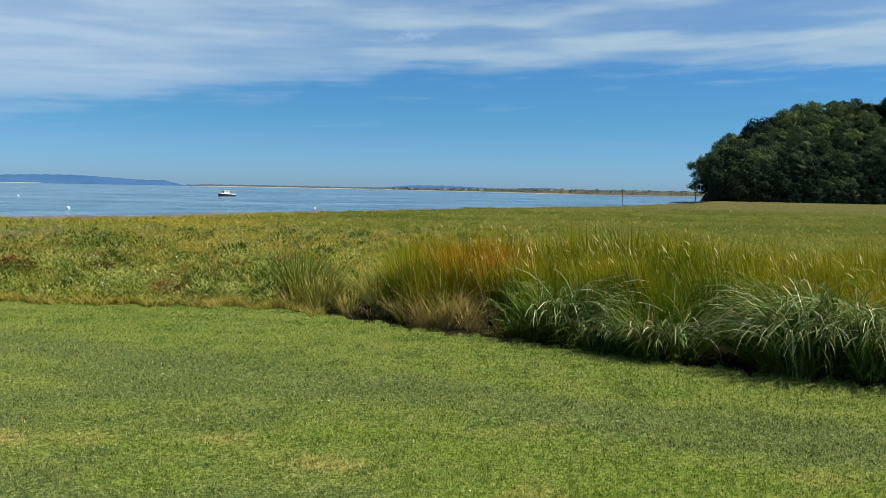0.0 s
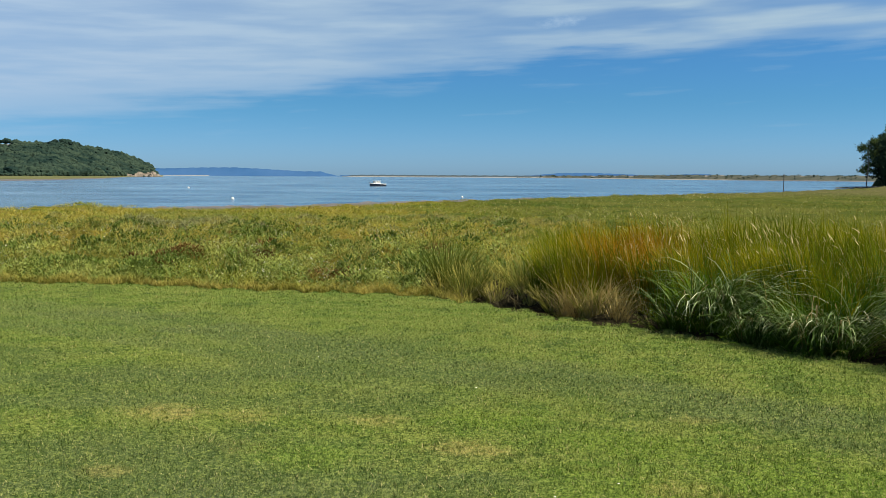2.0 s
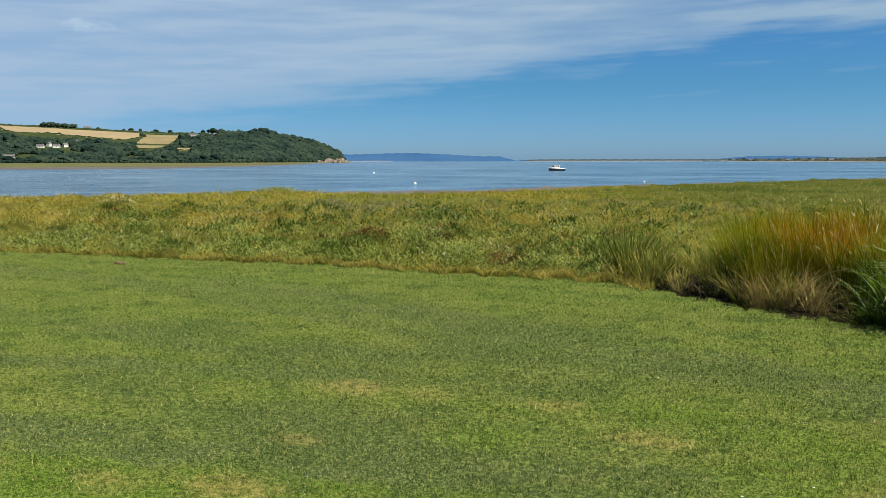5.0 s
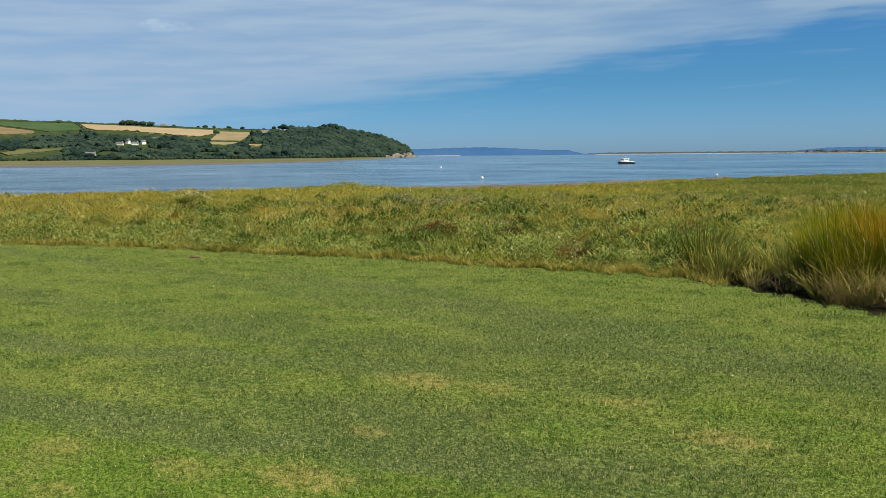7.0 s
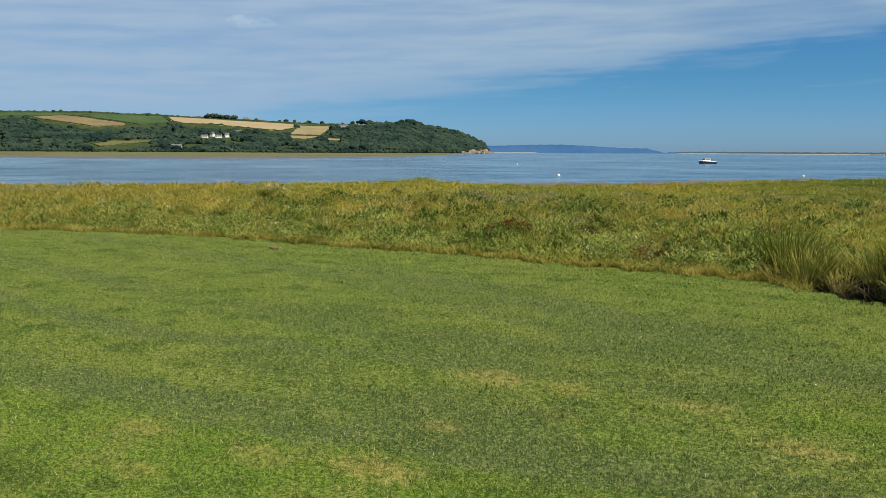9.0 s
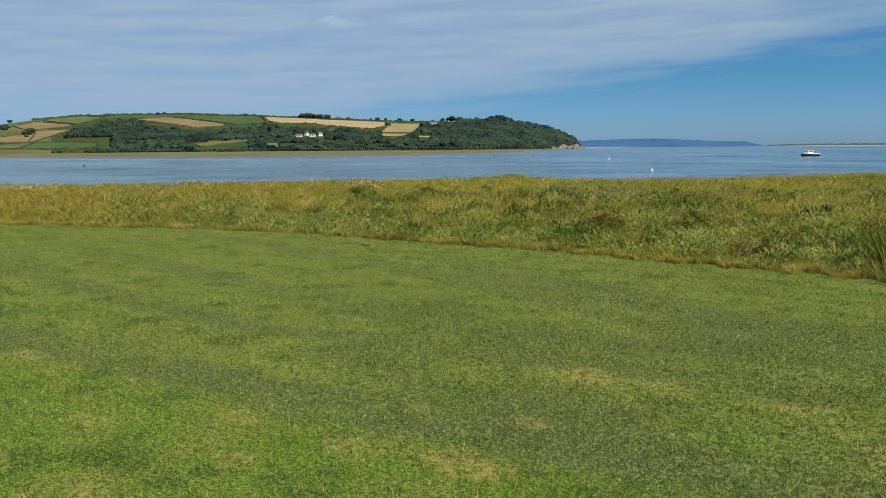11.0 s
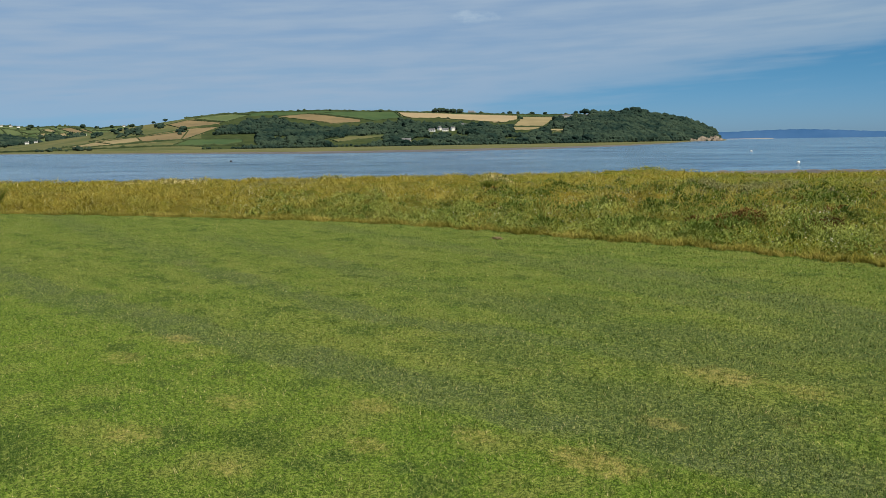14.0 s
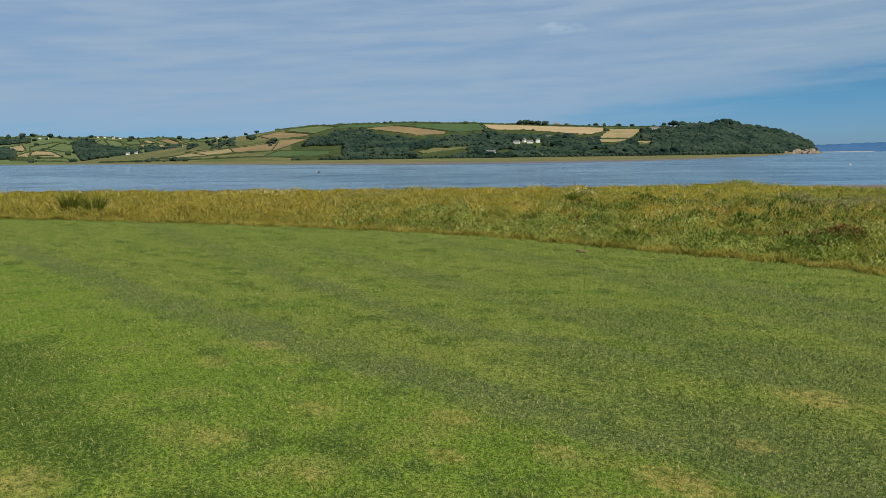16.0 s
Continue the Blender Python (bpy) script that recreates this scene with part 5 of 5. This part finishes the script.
for k in range(34):
    bear = -18.1 - 0.4 * k + pick.uniform(-0.15, 0.15)
    plant(5, spot(bear, pick.uniform(466, 474), -1.6), pick.uniform(0.30, 0.48), pick.uniform(0, 360), "low dark green bush at a wooded hill's foot", "bushes below the wood")


def airy_tree(at, tall, label):
    """A thin, gappy tree: a leaning stem, long limbs and loose sprays of leaves."""
    ob = thing("tree", at, label, "tree")
    r = random.Random(9)
    bm = bmesh.new()
    rod(bm, (0, 0, -1), (0.8, 0, tall * 0.5), 0.28, 0.2)
    rod(bm, (0.8, 0, tall * 0.5), (0.5, 0, tall), 0.2, 0.05)
    tips = []
    for k in range(16):
        z = tall * r.uniform(0.25, 0.97)
        t = r.uniform(0, 6.283)
        reach = tall * r.uniform(0.06, 0.17)
        tip = Vector((0.7 + math.cos(t) * reach, math.sin(t) * reach, z + tall * 0.06))
        rod(bm, (0.65, 0, z - tall * 0.05), tip, 0.08, 0.03, 6)
        tips.append(tip)
    part("trunk", bm, BARK, ob)
    r2 = np.random.default_rng(5)
    p = np.concatenate([np.array(t) + r2.normal(0, tall * 0.038, (105, 3)) for t in tips])
    v, f = blades(p, r2.uniform(0.6, 1.1, len(p)), r2.uniform(0.4, 0.8, len(p)), r2.uniform(0, 6.283, len(p)), r2.uniform(0.2, 1.2, len(p)), r2.uniform(0, 0.5, len(p)), 2)
    crown = new("crown", np_mesh("crown", v, f, [LEAF]))
    crown.parent = ob
    return ob


airy_tree(spot(-16.75, 474), 25.0, "thin airy tree leaning at the wooded hill's foot")


def blob(seed, detail=2):
    """The rounded, uneven head of a far tree."""
    r = np.random.default_rng(seed)
    bm = bmesh.new()
    bmesh.ops.create_icosphere(bm, subdivisions=detail, radius=1.0)
    v = np.array([q.co[:] for q in bm.verts])
    tri = np.array([[q.index for q in g.verts] for g in bm.faces])
    bm.free()
    bumps = np.zeros(len(v))
    for k in range(10):
        c = r.normal(0, 1, 3)
        c /= np.linalg.norm(c)
        bumps += 0.22 * np.exp(-((v - c) ** 2).sum(1) / 0.25)
    return v * (0.80 + bumps + 0.10 * r.normal(0, 1, len(v)))[:, None] * np.array([r.uniform(0.85, 1.2), r.uniform(0.85, 1.2), 1.0]), tri


BLOBS = [blob(60 + k) for k in range(8)]
SMALL = [blob(80 + k, 1) for k in range(6)]


def grove(name, spots_, label, category, shapes=BLOBS, tall=1.0):
    """Many far tree heads in one mesh: spots are (bearing, distance, radius)."""
    v, f, b = [], [], 0
    for bear, dist, size in spots_:
        bv, bt = shapes[int(rng.integers(len(shapes)))]
        t = rng.uniform(0, 6.283)
        c, s = math.cos(t), math.sin(t)
        turned = np.stack([bv[:, 0] * c - bv[:, 1] * s, bv[:, 0] * s + bv[:, 1] * c, bv[:, 2] * tall * rng.uniform(0.7, 0.95)], -1) * size
        v.append(turned + np.array(spot(bear, dist, size * 0.55 * tall)))
        f.append(bt + b)
        b += len(bv)
    return tagged(new(name, np_mesh(name, np.concatenate(v), np.concatenate(f), [HAZY_WOOD])), label, category, kind="stuff")


def hill_at(a, s):
    return float(hill_foot(a)) + 520 * s


# woods on the hill across the water
spots_ = []
a = rng.uniform(28.92, 62.5, 26000)
s = rng.uniform(0.0, 1.0, 26000)
open_ground = in_field(a, s, FIELDS) | in_field(a, s + 0.06, FIELDS) | in_field(a, s + 0.12, FIELDS) | in_field(a, s + 0.17, FIELDS) | ((a > 37) & (s > 0.86)) | ((a > 41) & (a < 63) & (s < 0.33) & (np.sin(a * 2.1) + np.sin(s * 23 + a) > 0.2) & (s > 0.07))
open_ground |= (a > 59.5) & (s < 0.42) & (s > 0.06) | ((a > 45.9) & (a < 48.2) & (s > 0.28) & (s < 0.5)) | ((a > 55) & (s > 0.80)) | ((a > 60.5) & (s > 0.62))
crowded = set()
for bear, share in zip(a[~open_ground], s[~open_ground]):
    dist = float(hill_foot(bear)) + 520 * share
    cell = (round(bear * 6.4), round(share * 52))
    if cell not in crowded:
        crowded.add(cell)
        big = 5.8 if bear < 37.5 else 4.8
        spots_.append((bear, dist, rng.uniform(0.6, 1.25) * big * (0.6 if share < 0.06 else 1)))
grove("woodland", spots_, "dense dark green woodland covering a far hillside", "woods", SMALL)
# taller heads stand out above the rest
heads = [(b, q, rng.uniform(5.5, 8.5)) for b, q, r in spots_[::9] if r > 3.2]
grove("woodland", heads, "taller rounded tree heads rising out of far woodland", "woods", BLOBS)
shrubs = [(b + rng.uniform(-0.22, 0.22), q + rng.uniform(-9, 9), rng.uniform(1.6, 3.6)) for b, q, _ in spots_[::2] if b > 29.2]
grove("thicket", shrubs + [(b, hill_at(b, rng.uniform(0.0, 0.03)), rng.uniform(1.2, 2.8)) for b in rng.uniform(37, 63, 260)], "scrub and thicket between far woodland trees", "scrub", SMALL)


def hedge_line(corners, place, size, out):
    """A clipped, uneven hedge bank along a line of field corners, added to the lists in out."""
    for (a0, s0), (a1, s1) in zip(corners, corners[1:]):
        p0, p1 = np.array(spot(a0, place(a0, s0))), np.array(spot(a1, place(a1, s1)))
        n = max(3, int(np.linalg.norm(p1 - p0) / 5))
        side = np.cross(p1 - p0, (0, 0, 1.0))
        side /= np.linalg.norm(side) + 1e-6
        b = sum(len(v) for v in out[0])
        rows = []
        for q in np.linspace(0, 1, n):
            bear, share = a0 + (a1 - a0) * q, s0 + (s1 - s0) * q
            p = np.array(spot(bear, place(bear, share)))
            h, t = size * rng.uniform(0.6, 1.35), size * rng.uniform(0.5, 0.8)
            if rng.uniform() < 0.06:
                h *= 1.9
            rows += [p - side * t - (0, 0, 0.5), p - side * t * 0.8 + (0, 0, h * 0.7), p + (0, 0, h), p + side * t * 0.8 + (0, 0, h * 0.7), p + side * t - (0, 0, 0.5)]
        out[0].append(np.array(rows))
        out[1].append(np.array([(b + 5 * k + c, b + 5 * k + c + 1, b + 5 * k + c + 6, b + 5 * k + c + 5) for k in range(n - 1) for c in range(4)]))


def hedges_done(out, label):
    ob = new("hedgerow", np_mesh("hedgerow", np.concatenate(out[0]), np.concatenate(out[1]), [HEDGE]))
    tagged(ob, label, "hedge", kind="stuff")


def village_at(a, s):
    return max(2050, float(far_shore(a)) + 60) + 950 * s


hedges = ([], [])
for _, corners in FIELDS:
    hedge_line(corners + corners[:1], hill_at, 1.6, hedges)
hedge_line([(64, 1.0), (59, 1.0), (55, 1.0), (50, 1.005), (46, 1.0), (41.9, 0.985), (37, 0.97)], hill_at, 3.0, hedges)
hedge_line([(75, 0.10), (70, 0.12), (66, 0.14), (60, 0.08)], hill_at, 2.6, hedges)
hedges_done(hedges, "dark green hedgerows between far hillside fields")
hedges = ([], [])
for _, corners in VILLAGE_FIELDS:
    hedge_line(corners + corners[:1], village_at, 2.6, hedges)
for k in range(16):
    a0, s0 = rng.uniform(67, 83), rng.uniform(0.1, 0.95)
    along = rng.uniform(0.8, 2.2)
    hedge_line([(a0, s0), (a0 - along, s0 + rng.uniform(-0.08, 0.08))], village_at, 3.4, hedges)
    if k % 2:
        hedge_line([(a0, s0), (a0 - rng.uniform(-0.5, 0.5), min(1, s0 + 0.22))], village_at, 3.4, hedges)
hedge_line([(83, 1.0), (66, 1.0)], village_at, 4.0, hedges)
hedges_done(hedges, "dark green hedgerows between distant village fields")
spots_ = []
for k in range(5200):
    bear, share = float(rng.uniform(67.5, 83)), float(rng.uniform(0.03, 0.98))
    wooded = any(inside(np.array(bear), np.array(share), q) for q in VILLAGE_WOODS)
    if wooded or (k % 42 == 0 and not in_field(np.array(bear), np.array(share), VILLAGE_FIELDS)):
        spots_.append((bear, village_at(bear, share), rng.uniform(3.5, 8.0)))
for a0, a1, s0, s1, count in ((66.6, 68.4, 0.62, 0.95, 60), (65.2, 65.9, 0.78, 0.92, 16), (64.0, 64.5, 0.50, 0.66, 16), (69.0, 69.6, 0.75, 0.9, 10), (69.8, 73.0, 0.05, 0.14, 16)):
    for k in range(count):
        bear = float(rng.uniform(a0, a1))
        spots_.append((bear, hill_at(bear, rng.uniform(s0, s1)), rng.uniform(2.4, 5.5)))
grove("woodland", spots_, "scattered woods between distant fields round a village", "woods")


def far_tree(bear, dist, size):
    ob = thing("tree", spot(bear, dist), "lone dark green tree on a far ridge", "tree", "trees on the ridge", rng.uniform(0, 360))
    vs, fs, b = [], [], 0
    for k in range(5):
        v, f = SMALL[int(rng.integers(6))]
        share = float(rng.uniform(0.5, 0.8)) if k else 0.9
        away_ = np.array([rng.uniform(-0.75, 0.75), rng.uniform(-0.75, 0.75), rng.uniform(-0.25, 0.2)]) * (size if k else 0)
        vs.append(v * size * share * np.array([1, 1, 0.8]) + away_ + np.array([0, 0, size * 0.75]))
        fs.append(f + b)
        b += len(v)
    crown = new("crown", np_mesh("crown", np.concatenate(vs), np.concatenate(fs), [HAZY_WOOD]))
    crown.parent = ob
    part("trunk", rod(bmesh.new(), (0, 0, -0.5), (0, 0, size * 0.7), size * 0.09, size * 0.06), BARK, ob)


for bear, size in ((47.5, 7.5), (47.1, 8.6), (46.7, 7.0), (46.3, 7.8), (45.9, 7.0), (42.9, 3.6), (42.5, 5.6), (41.9, 5.4), (41.0, 5.4), (40.1, 4.8), (38.1, 5.6), (37.5, 9.5), (37.0, 8.0), (34.8, 8.0), (34.2, 11.5), (33.7, 8.5), (56.7, 3.4), (54.6, 3.0), (51.2, 2.4), (52.0, 2.2), (53.0, 2.2), (65.2, 4.6), (65.9, 4.0), (36.5, 5.0)):
    far_tree(bear, hill_at(bear, 1.0), size)
for bear, size in ((79.2, 9), (78.7, 8), (77.7, 9), (77.2, 6), (76.6, 5), (75.4, 6), (73.0, 8), (72.6, 5), (70.1, 9), (69.3, 6), (68.4, 6), (67.2, 7), (80.0, 8), (80.6, 7), (81.3, 8)):
    far_tree(bear, village_at(bear, 1.0), size)


def far_house(at, long, deep, tall, turn, label, wall=RENDER, roof=SLATE):
    ob = thing("house", at, label, "house", "", turn)
    x, y = long / 2, deep / 2
    part("wall", box(bmesh.new(), -x, x, -y, y, -1.5, tall), wall, ob)
    bm = bmesh.new()
    top = tall + deep * 0.42
    pts = [bm.verts.new(p) for p in ((-x - .3, -y - .4, tall - .1), (x + .3, -y - .4, tall - .1), (x + .3, y + .4, tall - .1), (-x - .3, y + .4, tall - .1), (-x - .3, 0, top), (x + .3, 0, top))]
    for q in ((0, 1, 5, 4), (2, 3, 4, 5), (1, 2, 5), (3, 0, 4), (3, 2, 1, 0)):
        bm.faces.new([pts[c] for c in q])
    part("roof", bm, roof, ob)
    part("chimney", box(bmesh.new(), x - 1.1, x - 0.4, -0.35, 0.35, top - 1, top + 0.8), wall, ob)
    for k in range(max(2, int(long / 4))):
        wx = -x + (k + 0.5) * long / max(2, int(long / 4))
        part("window", box(bmesh.new(), wx - 0.5, wx + 0.5, -y - 0.04, -y + 0.1, tall * 0.45, tall * 0.45 + 1.3), GLASS, ob)
    return ob


for bear, share, long, deep, tall, turn in ((47.75, 0.43, 12, 6, 3.2, 30), (47.25, 0.47, 7, 6, 5.0, 100), (46.85, 0.44, 12, 6, 3.0, 50), (46.35, 0.46, 8, 6, 4.6, 75), (45.0, 1.005, 14, 6, 2.2, 45)):
    far_house(spot(bear, hill_at(bear, share)), long, deep, tall, turn, "white rendered farmhouse with slate roof among trees")
for bear, share, long, deep, tall in ((49.5, 0.13, 16, 7, 3), (45.1, 1.01, 12, 7, 4), (45.6, 0.58, 12, 7, 3.5)):
    far_house(spot(bear, hill_at(bear, share)), long, deep, tall, 45, "pale stone barn on the far hillside", PALE_STONE)
for bear, share, long in ((38.6, 0.84, 22), (37.5, 0.86, 20)):
    far_house(spot(bear, hill_at(bear, share), 1.0), long, 6, 6, 38, "long pale stone building above woods", PALE_STONE)
far_house(spot(46.1, hill_at(46.1, 0.02)), 6, 4, 3, 46, "small white boathouse beside the saltings")
for bear, share, turn in ((77.9, 0.93, 70), (78.3, 0.92, 80), (74.6, 0.985, 74), (74.1, 0.99, 60), (73.7, 0.99, 80), (75.0, 0.985, 70), (75.7, 0.2, 66), (73.3, 0.06, 73), (72.8, 0.07, 80), (70.0, 0.68, 70), (67.7, 1.0, 60), (66.3, 1.0, 60)):
    far_house(spot(bear, village_at(bear, share)), rng.uniform(6, 10), 5, 3.6, turn, "white house with slate roof in a distant village")

# bare rock at the headland's tip
for k in range(16):
    bear = 28.78 + 0.13 * k + float(rng.uniform(-0.03, 0.03))
    bm = bmesh.new()
    bmesh.ops.create_icosphere(bm, subdivisions=2, radius=1.0)
    high = float(rng.uniform(4, 11)) * (0.5 if k in (0, 1, 12, 13, 14, 15) else 1)
    for q in bm.verts:
        q.co = Vector((q.co.x * 8, q.co.y * 6, q.co.z * high)) * (1 + 0.45 * noise.noise(q.co * 3 + Vector((k * 7, 0, 0))))
    ob = part("rock", bm, ROCK, None)
    ob.location = (*spot(bear, float(hill_foot(bear)) + 4)[:2], WATER + 1)
    tagged(ob, "weathered pale brown rock at the headland's foot", "rock", "cliff rocks")

# dark weedy ledge at the wooded hill's foot
for k in range(9):
    bear = -17.4 + 0.27 * k
    bm = bmesh.new()
    bmesh.ops.create_icosphere(bm, subdivisions=2, radius=1.0)
    for q in bm.verts:
        q.co = Vector((q.co.x * 2.4, q.co.y * 2.0, q.co.z * (1.5 - 0.10 * k))) * (1 + 0.4 * noise.noise(q.co * 2 + Vector((k * 9, 3, 0))))
    ob = part("rock", bm, STONE, None)
    x, y, z = spot(bear, 468)
    ob.location = (x, y, max(z, WATER) - 0.1)
    tagged(ob, "dark weed-covered rock ledge below a wooded hill", "rock", "ledge rocks")

# low dark scrub on the far dunes
line = []
for k in range(620):
    bear = float(rng.uniform(-17, 6))
    foot = float(far_shore(bear)) + 15
    if math.sin(bear * 3.1) + math.sin(bear * 7.7) > -0.7:
        line.append((bear, foot * rng.uniform(1.05, 1.13), rng.uniform(0.7, 2.4) * foot / 2000))
grove("dune_scrub", line, "dark low scrub along distant dunes", "scrub", SMALL, 0.7)

# ---- on the water ----
def motor_boat(at, turn):
    """A small cabin cruiser: the bow points along -x."""
    ob = thing("motor_boat", at, "small white cabin cruiser with navy hull moored on the water", "boat", "", turn)
    bm = bmesh.new()
    rows = []
    for k in range(15):
        q = k / 14
        x = -3.5 + 7.0 * q
        half = 1.22 * min(1, (q * 2.1 + 0.02) ** 0.6) * (1 - 0.10 * max(0, q - 0.6))
        sheer = 1.18 - 0.62 * q + 0.22 * q * q
        keel = -0.45 + 0.45 * max(0, 1 - q * 4)
        rows.append([bm.verts.new((x + 0.25 * max(0, 0.3 - q) * (z - 0.3), w, z)) for w, z in ((0, keel), (half * 0.72, keel + 0.35), (half * 0.95, 0.25), (half, sheer), (half * 0.9, sheer + 0.02), (0, sheer - 0.05))])
    for r0, r1 in zip(rows, rows[1:]):
        for k in range(5):
            bm.faces.new((r0[k], r0[k + 1], r1[k + 1], r1[k]))
    bm.faces.new(rows[-1])
    bmesh.ops.mirror(bm, geom=bm.verts[:] + bm.edges[:] + bm.faces[:], axis="Y", merge_dist=0.001)
    bmesh.ops.recalc_face_normals(bm, faces=bm.faces)
    part("hull", bm, NAVY, ob)
    bm = bmesh.new()
    for side in (-1, 1):
        for k in range(14):
            q0, q1 = k / 14, (k + 1) / 14
            p = []
            for q in (q0, q1):
                half = 1.22 * min(1, (q * 2.1 + 0.02) ** 0.6) * (1 - 0.10 * max(0, q - 0.6)) + 0.02
                p.append((-3.5 + 7.0 * q, side * half, 1.18 - 0.62 * q + 0.22 * q * q))
            rod(bm, p[0], p[1], 0.09, 0.09, 6)
    part("rubbing_strake", bm, GELCOAT, ob, "white gunwale")
    bm = bmesh.new()
    box(bm, -2.4, -0.9, -0.85, 0.85, 0.85, 1.35, 0.14)
    part("foredeck", bm, GELCOAT, ob)
    bm = bmesh.new()
    box(bm, -1.45, 0.95, -0.95, 0.95, 0.75, 2.1, 0.12)
    cabin = part("cabin", bm, GELCOAT, ob)
    part("roof", box(bmesh.new(), -1.6, 1.15, -1.05, 1.05, 2.1, 2.2, 0.03), GELCOAT, cabin)
    for side in (-1, 1):
        for x in (-0.95, -0.05):
            part("window", box(bmesh.new(), x, x + 0.65, side * 0.96 - 0.02, side * 0.96 + 0.02, 1.55, 1.85, 0.01), GLASS, cabin)
    part("windscreen", box(bmesh.new(), -1.48, -1.44, -0.75, 0.75, 1.5, 1.9, 0.01), GLASS, cabin)
    bm = bmesh.new()
    for side in (-1, 1):
        box(bm, 0.8, 3.3, side * 0.95 - 0.06, side * 0.95 + 0.06, 0.55, 1.0, 0.03)
    part("coaming", bm, GELCOAT, ob)
    part("mast", rod(bmesh.new(), (0.2, 0, 2.1), (0.2, 0, 3.3), 0.03, 0.015), STEEL, ob)
    part("outboard", box(bmesh.new(), 3.45, 3.8, -0.2, 0.2, 0.2, 1.0, 0.06), DARK_BUOY, ob)
    bm = bmesh.new()
    for side in (-1, 1):
        for x in (-3.1, -2.2, -1.4):
            rod(bm, (x, side * 0.75, 1.1), (x, side * 0.75, 1.75), 0.02, 0.02, 6)
        rod(bm, (-3.1, side * 0.75, 1.75), (-1.4, side * 0.75, 1.75), 0.02, 0.02, 6)
    part("rail", bm, STEEL, ob)
    return ob


bx, by, _ = spot(14.5, 404)
boat = motor_boat((bx, by, WATER), 46)
boat.scale = (1.2, 1.2, 1.2)


def mooring_buoy(bear, dist, size, mat, label):
    x, y, _ = spot(bear, dist)
    ob = thing("mooring_buoy", (x, y, WATER), label, "buoy", "mooring buoys")
    bm = bmesh.new()
    bmesh.ops.create_uvsphere(bm, u_segments=16, v_segments=10, radius=size)
    for q in bm.verts:
        q.co.z = q.co.z * 0.9 + size * 0.45
    part("float", bm, mat, ob, smooth=True)
    bm = bmesh.new()
    rod(bm, (0, 0, size * 1.2), (0, 0, size * 1.6), 0.05, 0.05)
    bmesh.ops.create_cone(bm, cap_ends=True, segments=12, radius1=0.12, radius2=0.12, depth=0.05, matrix=Matrix.Translation((0, 0, size * 1.6)))
    part("ring", bm, STEEL, ob)


for bear, dist, size in ((24.12, 176, 0.34), (8.7, 196, 0.28), (26.9, 330, 0.36)):
    mooring_buoy(bear, dist, size, BUOY, "white round mooring buoy floating on the water")
mooring_buoy(61.2, 292, 0.4, DARK_BUOY, "dark mooring buoy floating on the water")

ob = thing("marker_pole", spot(-12.1, 203, -0.2), "dark timber marker pole with topmark at the marsh's edge", "pole")
part("pole", rod(bmesh.new(), (0, 0, -0.5), (0, 0, 4.0), 0.10, 0.08, 10), TIMBER, ob)
part("topmark", rod(bmesh.new(), (0, 0, 3.9), (0, 0, 4.5), 0.17, 0.07, 10), TIMBER, ob)

# weedy stones along the mud
for k in range(34):
    bear = float(rng.uniform(9, 29)) if k % 3 else float(rng.uniform(22, 29))
    dist = float(marsh_end(bear)) + float(rng.uniform(30, 62))
    bm = bmesh.new()
    bmesh.ops.create_icosphere(bm, subdivisions=2, radius=1.0)
    size = float(rng.uniform(0.08, 0.2))
    for q in bm.verts:
        q.co = Vector((q.co.x * 2.4, q.co.y * 1.5, q.co.z * 0.7)) * size * (1 + 0.3 * noise.noise(q.co * 2 + Vector((k * 5, 0, 0))))
    ob = part("stone", bm, STONE, None)
    ob.location = spot(bear, dist, 0.02)
    tagged(ob, "dark weed-covered stone lying on the mud", "stone", "stones on the mud")

# white daisies and a bare earth clod in the lawn
a, d = scatter(14, -20, 80, flat_d(4.0), lambda a: lawn_edge(a) - 0.3)
n = len(a)
c = roots(a, d) + np.array([0, 0, 0.035])
ring = np.array([(math.cos(k * 1.0472), math.sin(k * 1.0472), 0.0) for k in range(6)]) * 0.007
v = np.concatenate([c[:, None, :], c[:, None, :] + ring[None] - np.array([0, 0, 0.002])], 1).reshape(-1, 3)
f = np.concatenate([np.arange(n)[:, None] * 7 + np.array([0, k + 1, (k + 1) % 6 + 1]) for k in range(6)])
stuff("daisy", v, f, WHITE, "small white daisies scattered in the mown lawn", "flowers")
bm = bmesh.new()
bmesh.ops.create_icosphere(bm, subdivisions=3, radius=1.0)
for q in bm.verts:
    q.co = Vector((q.co.x * 0.11, q.co.y * 0.07, q.co.z * 0.03)) * (1 + 0.4 * noise.noise(q.co * 3))
ob = part("molehill", bm, BROWN, None)
ob.location = spot(43.5, 14.0, 0.01)
tagged(ob, "low dark molehill of bare earth in the lawn", "molehill")
for bear, dist, wide, deep_ in ((66.6, 60.0, 2.6, 2.5), (64.6, 57.0, 2.0, 2.0), (43.2, 62.0, 1.2, 1.5), (43.4, 47.0, 1.0, 1.2)):
    patch("dead_stems", SEED, bear, dist, wide, deep_, 700, 0.16, 0.22, "pale dead stems and tide wrack lying on the marsh")
